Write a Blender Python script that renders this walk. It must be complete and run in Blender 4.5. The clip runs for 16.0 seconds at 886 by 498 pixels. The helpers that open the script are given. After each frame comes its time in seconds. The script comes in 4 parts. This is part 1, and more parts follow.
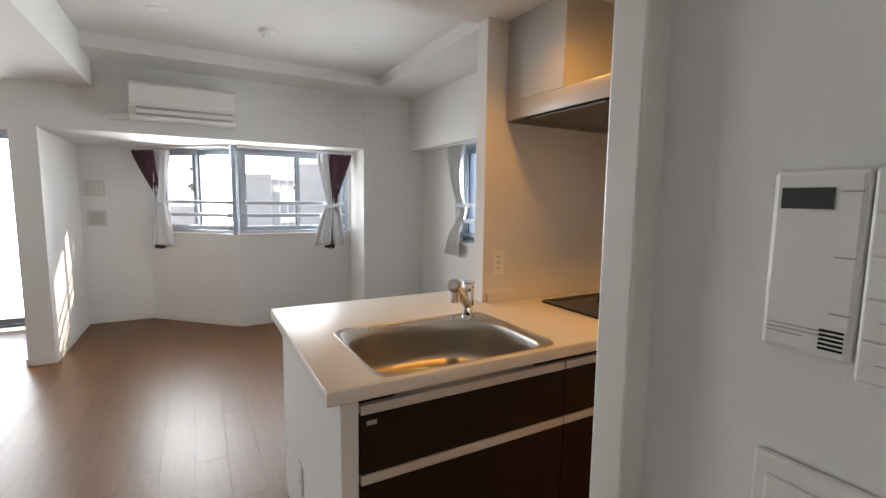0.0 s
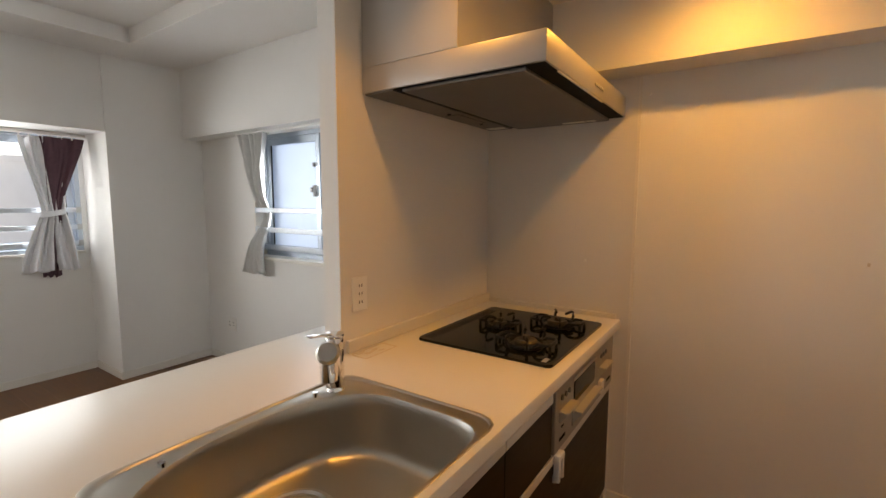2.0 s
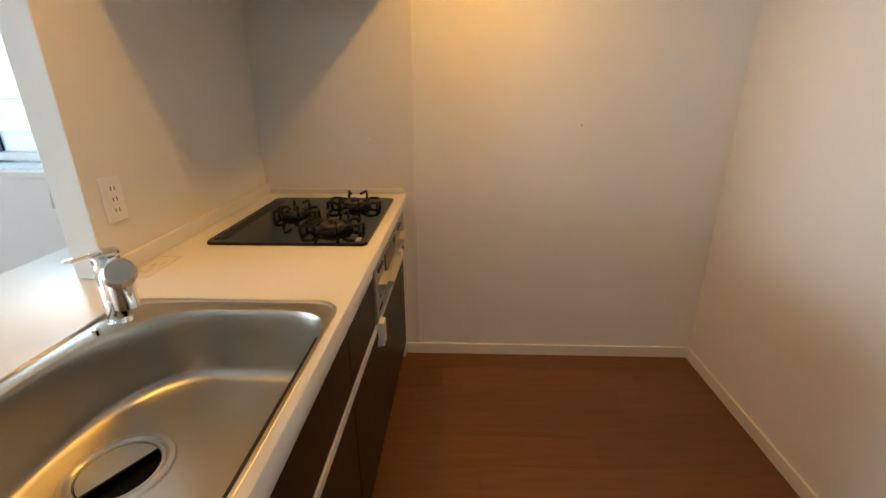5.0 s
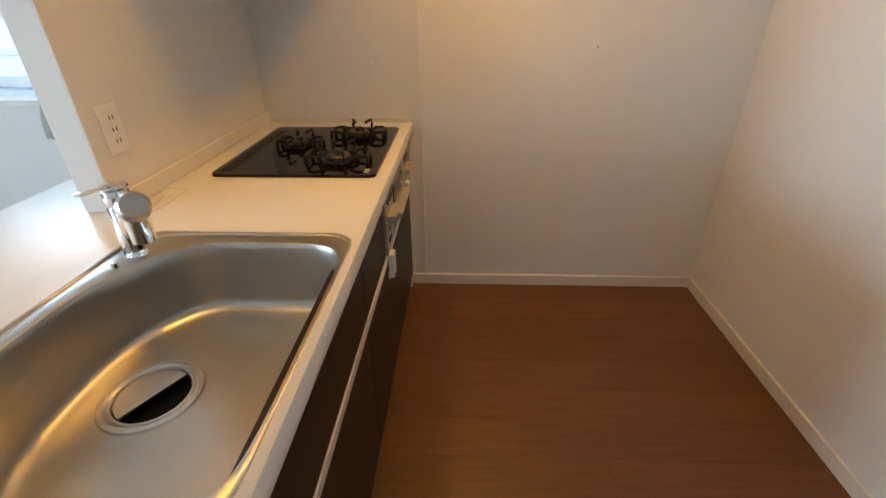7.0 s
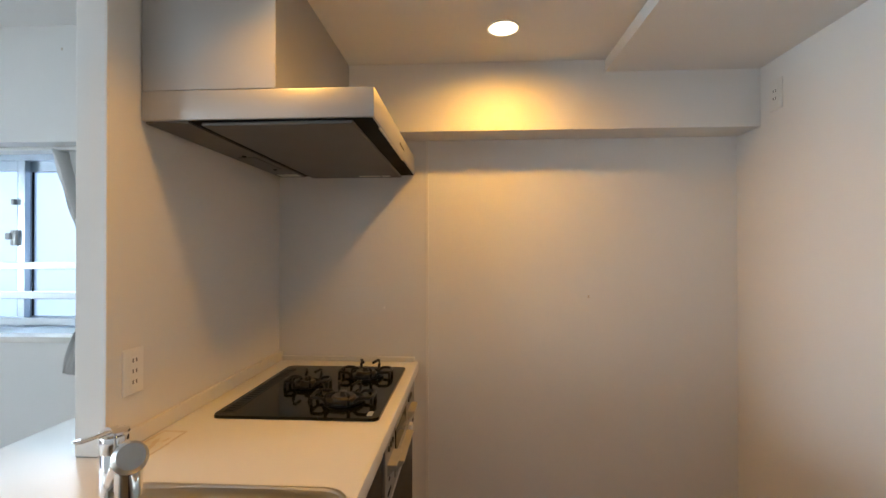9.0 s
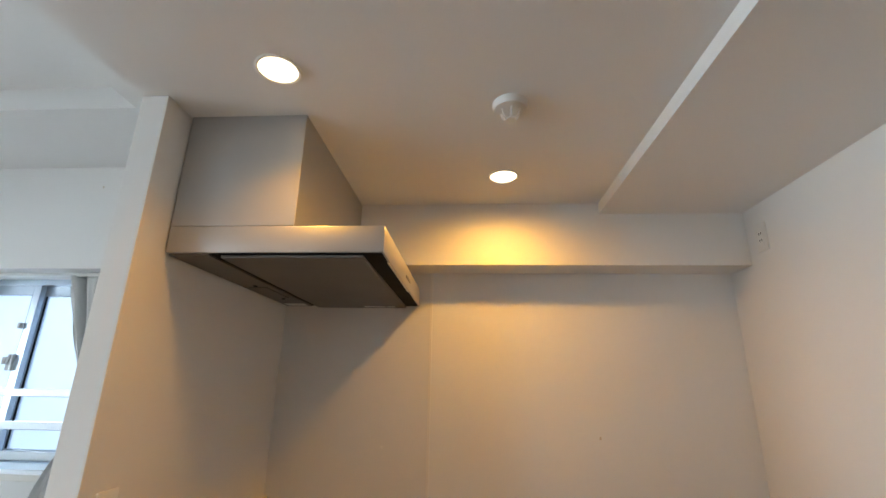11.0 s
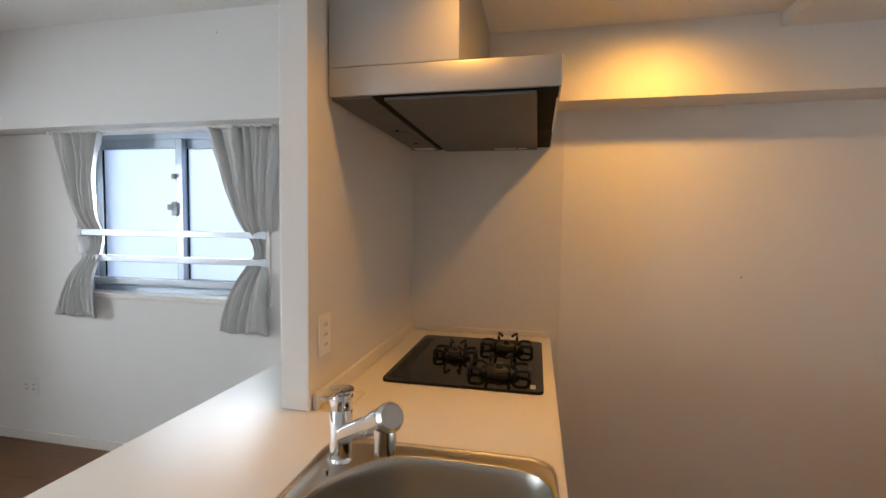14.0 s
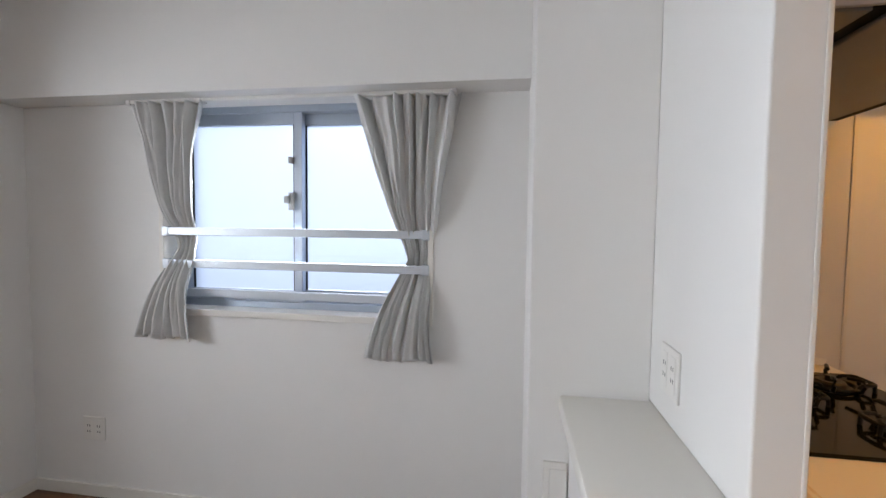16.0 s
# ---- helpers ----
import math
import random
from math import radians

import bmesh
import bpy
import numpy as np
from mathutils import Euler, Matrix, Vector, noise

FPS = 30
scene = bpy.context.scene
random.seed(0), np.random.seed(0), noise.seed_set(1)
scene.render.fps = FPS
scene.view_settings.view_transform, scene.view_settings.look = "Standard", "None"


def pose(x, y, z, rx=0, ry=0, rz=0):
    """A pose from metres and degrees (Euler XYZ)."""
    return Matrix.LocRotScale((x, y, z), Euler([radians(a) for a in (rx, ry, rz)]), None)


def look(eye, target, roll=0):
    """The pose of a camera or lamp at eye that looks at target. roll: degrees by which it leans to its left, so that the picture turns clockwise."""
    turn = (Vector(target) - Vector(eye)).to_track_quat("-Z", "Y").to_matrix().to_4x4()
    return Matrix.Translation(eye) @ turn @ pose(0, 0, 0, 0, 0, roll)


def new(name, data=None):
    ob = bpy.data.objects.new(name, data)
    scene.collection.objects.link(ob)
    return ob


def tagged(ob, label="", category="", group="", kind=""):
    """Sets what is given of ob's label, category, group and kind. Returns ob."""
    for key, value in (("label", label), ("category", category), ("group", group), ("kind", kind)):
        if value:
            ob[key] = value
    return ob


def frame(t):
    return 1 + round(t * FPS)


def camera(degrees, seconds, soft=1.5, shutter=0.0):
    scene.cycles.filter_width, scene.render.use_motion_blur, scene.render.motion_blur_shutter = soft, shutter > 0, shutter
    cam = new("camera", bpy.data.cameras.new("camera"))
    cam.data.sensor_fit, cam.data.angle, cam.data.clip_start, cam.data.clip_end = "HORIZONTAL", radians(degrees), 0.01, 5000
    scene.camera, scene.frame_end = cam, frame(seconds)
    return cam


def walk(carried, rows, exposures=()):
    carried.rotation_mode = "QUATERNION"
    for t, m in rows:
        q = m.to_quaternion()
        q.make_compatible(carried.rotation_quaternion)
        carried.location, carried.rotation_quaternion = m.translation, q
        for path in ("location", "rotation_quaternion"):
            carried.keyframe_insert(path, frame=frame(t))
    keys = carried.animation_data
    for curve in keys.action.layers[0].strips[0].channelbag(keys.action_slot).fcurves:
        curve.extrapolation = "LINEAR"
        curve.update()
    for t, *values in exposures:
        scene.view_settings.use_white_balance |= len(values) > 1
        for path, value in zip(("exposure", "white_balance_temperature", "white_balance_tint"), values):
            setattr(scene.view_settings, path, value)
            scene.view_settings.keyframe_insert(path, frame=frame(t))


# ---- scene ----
cam = camera(89.7, 16.0)
PATH = [
    (0, (0.864, 1.764, 1.338), (1.824, 3.505, 1.118), 0.7),
    (0.5, (0.935, 1.988, 1.348), (1.968, 3.688, 1.133), 0.6),
    (1, (0.956, 2.163, 1.345), (2.166, 3.742, 1.132), 0.5),
    (1.5, (0.953, 2.324, 1.349), (2.382, 3.709, 1.14), 0.5),
    (2, (1.045, 2.428, 1.351), (2.694, 3.541, 1.142), 0.2),
    (2.5, (1.067, 2.504, 1.347), (2.892, 3.297, 1.148), 0.1),
    (3, (1.03, 2.594, 1.337), (2.961, 3.08, 1.142), 0.1),
    (3.5, (1.006, 2.63, 1.343), (2.973, 2.905, 1.115), 0.1),
    (4, (1.014, 2.599, 1.334), (2.985, 2.753, 1.033), -0.1),
    (4.5, (1.019, 2.572, 1.328), (2.957, 2.683, 0.847), -0.37),
    (5, (1.029, 2.593, 1.312), (2.906, 2.675, 0.624), -0.38),
    (5.2, (1.039, 2.603, 1.305), (2.884, 2.671, 0.54), -0.3),
    (6.25, (1.038, 2.615, 1.309), (2.745, 2.69, 0.262), -0.4),
    (7.3, (1.036, 2.628, 1.313), (2.83, 2.71, 0.431), -0.6),
    (7.5, (1.03, 2.626, 1.322), (2.86, 2.713, 0.519), -0.6),
    (8, (1.018, 2.62, 1.323), (2.938, 2.725, 0.775), -0.44),
    (8.5, (1.022, 2.614, 1.341), (2.998, 2.733, 1.062), -0.35),
    (9, (1.0, 2.618, 1.353), (2.997, 2.731, 1.365), -0.05),
    (9.5, (0.984, 2.613, 1.361), (2.96, 2.732, 1.647), 0.6),
    (9.7, (0.981, 2.611, 1.359), (2.934, 2.736, 1.742), 0.8),
    (10.75, (0.977, 2.618, 1.36), (2.878, 2.745, 1.965), 1),
    (11.8, (0.973, 2.624, 1.361), (2.946, 2.75, 1.67), 1),
    (12, (0.975, 2.622, 1.357), (2.957, 2.753, 1.591), 0.95),
    (12.5, (0.977, 2.616, 1.356), (2.97, 2.779, 1.413), 0.86),
    (13, (0.983, 2.618, 1.359), (2.97, 2.842, 1.306), 0.8),
    (13.5, (1.01, 2.708, 1.36), (2.981, 3.029, 1.252), 0.8),
    (14, (0.975, 2.915, 1.353), (2.93, 3.326, 1.245), 0.7),
    (14.5, (1.009, 3.159, 1.342), (2.95, 3.628, 1.229), 0.7),
    (15, (1.116, 3.484, 1.371), (3.057, 3.952, 1.257), 0.7),
    (15.5, (1.118, 3.782, 1.340), (3.072, 4.197, 1.242), 0.7),
    (15.75, (1.172, 3.868, 1.334), (3.131, 4.227, 1.230), 0.7),
    (16, (1.279, 3.957, 1.328), (3.251, 4.272, 1.221), 0.7),
]
EXPOSURES = [
    (0.0, 0.36, 7950, 17), (0.7, 0.32, 8200, 18), (1.5, 0.22, 8700, 18), (2.3, 0.28, 8550, 18), (3.5, 0.42, 7600, 13), (5.0, 0.74, 7250, 7),
    (7.5, 0.76, 6600, 7), (8.5, 0.60, 6600, 8), (9.5, 0.48, 6850, 9), (12.5, 0.48, 6950, 10), (13.3, 0.46, 7050, 12), (14.5, 0.34, 7550, 18), (15.2, 0.42, 7500, 20), (16.0, 0.26, 7600, 20),
]
walk(cam, [(t, look(eye, target, roll)) for t, eye, target, roll in PATH], EXPOSURES)

# ---- light ----
SUN_WAY = Vector((1.0, 0.35, 0.80)).normalized()
world = bpy.data.worlds.new("sky")
scene.world = world
world.use_nodes = True
wn = world.node_tree.nodes
sky = wn.new("ShaderNodeTexSky")
sky.sky_type = "NISHITA"
sky.sun_disc = False
sky.dust_density, sky.ozone_density = 0.3, 3.0
sky.sun_elevation = math.asin(SUN_WAY.z)
sky.sun_rotation = math.atan2(SUN_WAY.x, SUN_WAY.y)
world.node_tree.links.new(sky.outputs[0], wn["Background"].inputs[0])
wn["Background"].inputs[1].default_value = 0.15

sun = new("sun", bpy.data.lights.new("sun", "SUN"))
sun.data.energy, sun.data.angle, sun.data.color = 5.0, radians(0.5), (1.0, 0.95, 0.88)
sun.matrix_world = look(SUN_WAY * 30, (0, 0, 0))


def window_light(eye, target, w, h, energy, spread):
    lamp = new("window_light", bpy.data.lights.new("window_light", "AREA"))
    lamp.data.shape, lamp.data.size, lamp.data.size_y = "RECTANGLE", w, h
    lamp.data.energy, lamp.data.color, lamp.data.spread = energy, (0.67, 0.84, 1.0), radians(spread)
    lamp.matrix_world = look(eye, target)


window_light((3.16, 4.92, 1.4), (0, 4.88, 1.24), 1.10, 0.50, 16, 110)
window_light((1.80, 6.72, 1.4), (1.80, 3.0, 0.9), 1.0, 0.8, 14, 165)
window_light((0.79, 7.09, 1.4), (1.6, 2.0, 1.0), 0.9, 0.8, 22, 120)
window_light((-1.34, 7.53, 1.0), (-0.2, 3.0, 0.8), 1.4, 1.8, 31, 110)

# ---- materials ----


def material(name, colour, rough=0.5, metal=0.0, vary=0.06, scale=8.0, bump=0.0, bump_scale=200.0, spec=0.5, stretch=(1, 1, 1), random=0.0, weave=0.0):
    m = bpy.data.materials.new(name)
    m.use_nodes = True
    t = m.node_tree
    n, ln = t.nodes, t.links
    b = n["Principled BSDF"]
    b.inputs["Roughness"].default_value = rough
    b.inputs["Metallic"].default_value = metal
    b.inputs["Specular IOR Level"].default_value = spec
    co = n.new("ShaderNodeTexCoord")
    mp = n.new("ShaderNodeMapping")
    mp.inputs["Scale"].default_value = stretch
    ln.new(co.outputs["Object"], mp.inputs[0])
    big = n.new("ShaderNodeTexNoise")
    big.inputs["Scale"].default_value = scale
    big.inputs["Detail"].default_value = 6
    ln.new(mp.outputs[0], big.inputs["Vector"])
    ramp = n.new("ShaderNodeMix")
    ramp.data_type = "RGBA"
    ramp.inputs[6].default_value = (*[c * (1 - vary) for c in colour], 1)
    ramp.inputs[7].default_value = (*[min(1, c * (1 + vary)) for c in colour], 1)
    ln.new(big.outputs[0], ramp.inputs[0])
    last = ramp.outputs[2]
    if random:
        info = n.new("ShaderNodeObjectInfo")
        hsv = n.new("ShaderNodeHueSaturation")
        rng = n.new("ShaderNodeMapRange")
        rng.inputs[3].default_value, rng.inputs[4].default_value = 1 - random, 1 + random
        ln.new(info.outputs["Random"], rng.inputs[0])
        ln.new(rng.outputs[0], hsv.inputs["Value"])
        ln.new(last, hsv.inputs["Color"])
        last = hsv.outputs[0]
    ln.new(last, b.inputs["Base Color"])
    rr = n.new("ShaderNodeMapRange")
    rr.inputs[3].default_value, rr.inputs[4].default_value = max(0, rough * 0.85), min(1, rough * 1.15)
    ln.new(big.outputs[0], rr.inputs[0])
    ln.new(rr.outputs[0], b.inputs["Roughness"])
    if weave:
        threads = []
        for way in ((1, 1, 0.12), (0.12, 0.12, 1)):
            mw = n.new("ShaderNodeMapping")
            mw.inputs["Scale"].default_value = way
            ln.new(co.outputs["Object"], mw.inputs[0])
            tx = n.new("ShaderNodeTexNoise")
            tx.inputs["Scale"].default_value = weave
            tx.inputs["Detail"].default_value = 3
            ln.new(mw.outputs[0], tx.inputs["Vector"])
            threads.append(tx)
        both = n.new("ShaderNodeMath")
        both.operation = "MAXIMUM"
        ln.new(threads[0].outputs[0], both.inputs[0])
        ln.new(threads[1].outputs[0], both.inputs[1])
        bw = n.new("ShaderNodeBump")
        bw.inputs["Strength"].default_value = 0.22
        bw.inputs["Distance"].default_value = 0.001
        ln.new(both.outputs[0], bw.inputs["Height"])
        ln.new(bw.outputs[0], b.inputs["Normal"])
    if bump:
        fine = n.new("ShaderNodeTexNoise")
        fine.inputs["Scale"].default_value = bump_scale
        fine.inputs["Detail"].default_value = 4
        ln.new(mp.outputs[0], fine.inputs["Vector"])
        bp = n.new("ShaderNodeBump")
        bp.inputs["Strength"].default_value = bump
        bp.inputs["Distance"].default_value = 0.002
        ln.new(fine.outputs[0], bp.inputs["Height"])
        ln.new(bp.outputs[0], b.inputs["Normal"])
    return m


def glass(name, colour, rough, ior):
    m = material(name, colour, rough, vary=0.0)
    b = m.node_tree.nodes["Principled BSDF"]
    b.inputs["Transmission Weight"].default_value = 1.0
    b.inputs["IOR"].default_value = ior
    return m


WALLPAPER = material("wallpaper", (0.80, 0.79, 0.77), 0.85, vary=0.03, scale=2.5, spec=0.25, weave=650)
CEILING = material("ceiling_paper", (0.82, 0.81, 0.79), 0.9, vary=0.02, scale=2, bump=0.3, bump_scale=260, spec=0.2)
PANEL = material("glossy_panel", (0.76, 0.74, 0.71), 0.16, vary=0.02, scale=1.5, spec=0.5)
TRIM = material("painted_trim", (0.78, 0.75, 0.70), 0.4, vary=0.03, scale=6, bump=0.06, bump_scale=90)
WOOD = material("dark_floor_wood", (0.150, 0.062, 0.021), 0.36, vary=0.42, scale=5, bump=0.03, bump_scale=40, stretch=(9, 0.7, 1), random=0.10, spec=0.42)
SUBFLOOR = material("subfloor", (0.03, 0.015, 0.01), 0.8)
COUNTER = material("counter_acrylic", (0.70, 0.675, 0.625), 0.30, vary=0.008, scale=2.5, spec=0.18)
DARKWOOD = material("dark_cabinet_film", (0.022, 0.013, 0.008), 0.42, spec=0.25, vary=0.3, scale=6, bump=0.05, bump_scale=120, stretch=(1, 1, 8))
RAIL = material("satin_rail", (0.72, 0.69, 0.64), 0.35, 0.3, vary=0.04, scale=10)
STEEL = material("brushed_steel", (0.60, 0.58, 0.55), 0.30, 1.0, vary=0.06, scale=4, bump=0.05, bump_scale=160, stretch=(1, 30, 1))
BOWL = material("sink_steel", (0.50, 0.475, 0.43), 0.36, 1.0, vary=0.10, scale=7, bump=0.06, bump_scale=300)
HOODSTEEL = material("hood_silver_paint", (0.47, 0.46, 0.45), 0.42, 0.55, vary=0.04, scale=5, bump=0.03, bump_scale=300)
HOODDARK = material("hood_underside", (0.15, 0.14, 0.13), 0.45, 0.4, vary=0.08, scale=6)
CHROME = material("chrome", (0.82, 0.82, 0.83), 0.06, 1.0, vary=0.02, scale=30)
BLACKGLASS = material("black_hob_glass", (0.006, 0.006, 0.006), 0.07, vary=0.2, scale=12, spec=0.22)
IRON = material("cast_iron", (0.009, 0.0085, 0.008), 0.40, 0.0, vary=0.25, scale=40, bump=0.2, bump_scale=300, spec=0.3)
BURNER = material("burner_metal", (0.060, 0.050, 0.040), 0.40, 0.5, vary=0.2, scale=30)
OVEN = material("grill_silver", (0.38, 0.35, 0.30), 0.35, 0.6, vary=0.05, scale=12)
DARKGREY = material("dark_grey_plastic", (0.07, 0.065, 0.06), 0.4, vary=0.05, scale=20)
KNOB = material("knob_beige", (0.44, 0.41, 0.355), 0.35, vary=0.04, scale=20)
PLASTIC = material("white_plastic", (0.79, 0.775, 0.74), 0.32, vary=0.025, scale=15)
PLASTICGREY = material("grey_plastic", (0.42, 0.42, 0.41), 0.4, vary=0.05, scale=20)
DARK = material("dark_slot", (0.008, 0.008, 0.008), 0.7, spec=0.1)
LCD = material("lcd_screen", (0.035, 0.042, 0.038), 0.15)
ALU = material("window_aluminium", (0.44, 0.50, 0.57), 0.32, 0.75, vary=0.05, scale=8)
ALULIGHT = material("rail_aluminium", (0.56, 0.61, 0.66), 0.35, 0.35, vary=0.03, scale=8)
CLOTH = material("grey_curtain_cloth", (0.66, 0.66, 0.65), 0.85, vary=0.06, scale=25, bump=0.5, bump_scale=500, spec=0.2)
LACE = material("white_lace_cloth", (0.78, 0.79, 0.82), 0.8, vary=0.08, scale=40, bump=0.4, bump_scale=600, spec=0.2)
PURPLE = material("plum_curtain_cloth", (0.105, 0.055, 0.070), 0.85, vary=0.2, scale=40, bump=0.4, bump_scale=600, spec=0.2)
GLASS = glass("clear_glass", (1, 1, 1), 0.0, 1.02)
FROST = glass("frosted_glass", (0.56, 0.68, 0.84), 0.58, 1.25)
CONCRETE = material("pale_render", (0.86, 0.86, 0.86), 0.85, vary=0.06, scale=0.6, bump=0.2, bump_scale=6)
CITY = material("city_ground", (0.40, 0.41, 0.42), 0.9, vary=0.3, scale=0.05)
DARKPANE = material("facade_pane", (0.60, 0.63, 0.66), 0.15, vary=0.2, scale=0.6)
STAIN = material("counter_stain", (0.63, 0.55, 0.45), 0.5, vary=0.2, scale=60)
VENT = material("vent_cream_plastic", (0.60, 0.58, 0.51), 0.45, vary=0.05, scale=12)
PAPER = material("sticker_paper", (0.78, 0.77, 0.74), 0.6, vary=0.05, scale=40)

lamp_mat = bpy.data.materials.new("downlight_glow")
lamp_mat.use_nodes = True
e = lamp_mat.node_tree.nodes["Principled BSDF"]
e.inputs["Emission Color"].default_value = (1.0, 0.80, 0.50, 1)
e.inputs["Emission Strength"].default_value = 5

# ---- mesh helpers ----


def box(bm, x0, x1, y0, y1, z0, z1, b=0.0):
    m = Matrix.LocRotScale(((x0 + x1) / 2, (y0 + y1) / 2, (z0 + z1) / 2), None, (abs(x1 - x0), abs(y1 - y0), abs(z1 - z0)))
    made = bmesh.ops.create_cube(bm, size=1, matrix=m)
    if b:
        edges = list({ed for v in made["verts"] for ed in v.link_edges})
        bmesh.ops.bevel(bm, geom=edges, offset=b, segments=2, profile=0.5, affect="EDGES", clamp_overlap=True)
    return bm


def B(*a, b=0.0):
    return box(bmesh.new(), *a, b=b)


def rod(bm, p, q, r, seg=16, r2=None):
    p, q = Vector(p), Vector(q)
    m = Matrix.Translation((p + q) / 2) @ (q - p).to_track_quat("Z", "Y").to_matrix().to_4x4()
    bmesh.ops.create_cone(bm, cap_ends=True, segments=seg, radius1=r, radius2=r if r2 is None else r2, depth=(q - p).length, matrix=m)
    return bm


def lathe(bm, profile, centre, seg=32):
    cx, cy = centre
    rings = []
    for r, z in profile:
        rings.append([bm.verts.new((cx + max(r, 1e-5) * math.cos(2 * math.pi * k / seg), cy + max(r, 1e-5) * math.sin(2 * math.pi * k / seg), z)) for k in range(seg)])
    for a, c in zip(rings, rings[1:]):
        for k in range(seg):
            bm.faces.new((a[k], a[(k + 1) % seg], c[(k + 1) % seg], c[k]))
    return bm


def tube(bm, points, r, seg=10):
    points = [Vector(p) for p in points]
    rings = []
    for i, p in enumerate(points):
        way = (points[min(i + 1, len(points) - 1)] - points[max(i - 1, 0)]).normalized()
        q = way.to_track_quat("Z", "Y")
        rings.append([bm.verts.new(p + q @ Vector((r * math.cos(2 * math.pi * k / seg), r * math.sin(2 * math.pi * k / seg), 0))) for k in range(seg)])
    for a, c in zip(rings, rings[1:]):
        for k in range(seg):
            bm.faces.new((a[k], a[(k + 1) % seg], c[(k + 1) % seg], c[k]))
    bm.faces.new(rings[0][::-1])
    bm.faces.new(rings[-1])
    return bm


def prism(bm, outline, z0, z1):
    low = [bm.verts.new((x, y, z0)) for x, y in outline]
    high = [bm.verts.new((x, y, z1)) for x, y in outline]
    bm.faces.new(low[::-1])
    bm.faces.new(high)
    for k in range(len(low)):
        j = (k + 1) % len(low)
        bm.faces.new((low[k], low[j], high[j], high[k]))
    return bm


def mesh_of(name, bm, mat, smooth=False):
    bmesh.ops.recalc_face_normals(bm, faces=bm.faces)
    me = bpy.data.meshes.new(name)
    bm.to_mesh(me)
    bm.free()
    me.materials.append(mat)
    if smooth:
        me.shade_smooth()
        me.set_sharp_from_angle(angle=radians(35))
    return me


def thing(name, place, label, category, group="", m=None):
    ob = new(name)
    ob.empty_display_size = 0.05
    ob.matrix_world = m if m is not None else Matrix.Translation(place)
    return tagged(ob, label, category, group)


def part(name, bm, mat, parent, label="", smooth=False, local=False):
    """One mesh under a thing or part. Coordinates are the world's, or the thing's own if local."""
    ob = new(name, mesh_of(name, bm, mat, smooth))
    ob.parent = parent
    if not local:
        top = parent
        m = Matrix.Identity(4)
        while top is not None:
            m = top.matrix_parent_inverse @ top.matrix_basis if top.parent else top.matrix_basis.copy()
            ob.matrix_parent_inverse = m.inverted() if top.parent is None else ob.matrix_parent_inverse
            top = top.parent
        if parent.parent is not None:
            ob.matrix_parent_inverse = Matrix.Identity(4)
    if label:
        tagged(ob, label)
    return ob


def setting(name, bm, mat, label, category, smooth=False):
    return tagged(new(name, mesh_of(name, bm, mat, smooth)), label, category, kind="structure")


# ---- large structure ----
EASTK, EAST, SOUTH, NORTH = 3.037, 3.08, 1.432, 6.268
CEILK, BORDER, TRAY = 2.15, 2.39, 2.49
TOP = 2.65

setting("wall_east_kitchen", B(EASTK, 3.30, 1.30, 3.50, 0, TOP), WALLPAPER, "white papered kitchen end wall", "wall")
setting("wall_south_kitchen", B(1.35, EASTK, 1.30, SOUTH, 0, TOP), WALLPAPER, "white papered wall beside the kitchen floor", "wall")
setting("wall_hall", B(1.235, 1.35, 0.20, 2.028, 0, CEILK), WALLPAPER, "white woven wallpaper wall beside the hall", "wall")
casing = setting("trim_opening", B(1.205, 1.356, 2.028, 2.066, 0, CEILK, b=0.003), TRIM, "cream painted casing at the wall's end", "trim")
setting("wall_partition", B(2.037, EASTK, 3.502, 3.579, 0.852, CEILK, b=0.004), WALLPAPER, "white papered half wall behind the stove", "wall")
setting("column_east", B(2.562, 3.30, 3.5795, 3.908, 0, TOP, b=0.003), WALLPAPER, "white papered column at the counter's end", "column")
setting("beam_kitchen", B(2.875, EASTK, SOUTH, 3.499, 1.861, CEILK, b=0.002), WALLPAPER, "white papered beam over the kitchen end wall", "beam")
setting("beam_east", B(2.928, EAST, 3.908, NORTH, 1.856, BORDER, b=0.002), WALLPAPER, "white papered beam over the small window", "beam")
setting("column_north", B(2.395, 3.30, NORTH, 6.90, 0, TOP, b=0.003), WALLPAPER, "white papered column in the room's corner", "column")

# east wall with the window's opening
W0, W1, WZ0, WZ1 = 4.302, 5.533, 0.925, 1.856
bm = bmesh.new()
box(bm, EAST, 3.30, 3.908, W0, 0, TOP)
box(bm, EAST, 3.30, W1, NORTH, 0, TOP)
box(bm, EAST, 3.30, W0, W1, 0, WZ0)
box(bm, EAST, 3.30, W0, W1, WZ1, TOP)
setting("wall_east", bm, WALLPAPER, "white papered wall with a small sliding window", "wall")

# bay: right wall, angled wall, back wall, left wall, lintel
bm = bmesh.new()
box(bm, 1.220, 2.395, 6.74, 6.88, 0, 0.955)
box(bm, 2.365, 2.395, 6.74, 6.88, 0.955, 1.85)
setting("wall_bay_straight", bm, WALLPAPER, "white papered wall under the bay window", "wall")
P, Q = Vector((1.220, 6.74, 0)), Vector((0.412, 7.508, 0))
LONG = (Q - P).length
ANG = Matrix.Translation(P) @ Matrix.Rotation(math.atan2(Q.y - P.y, Q.x - P.x), 4, "Z")
bm = bmesh.new()
box(bm, 0.0, LONG, -0.14, 0.0, 0, 0.955)
box(bm, LONG - 0.13, LONG, -0.14, 0.0, 0.955, 1.85)
bmesh.ops.transform(bm, matrix=ANG, verts=bm.verts)
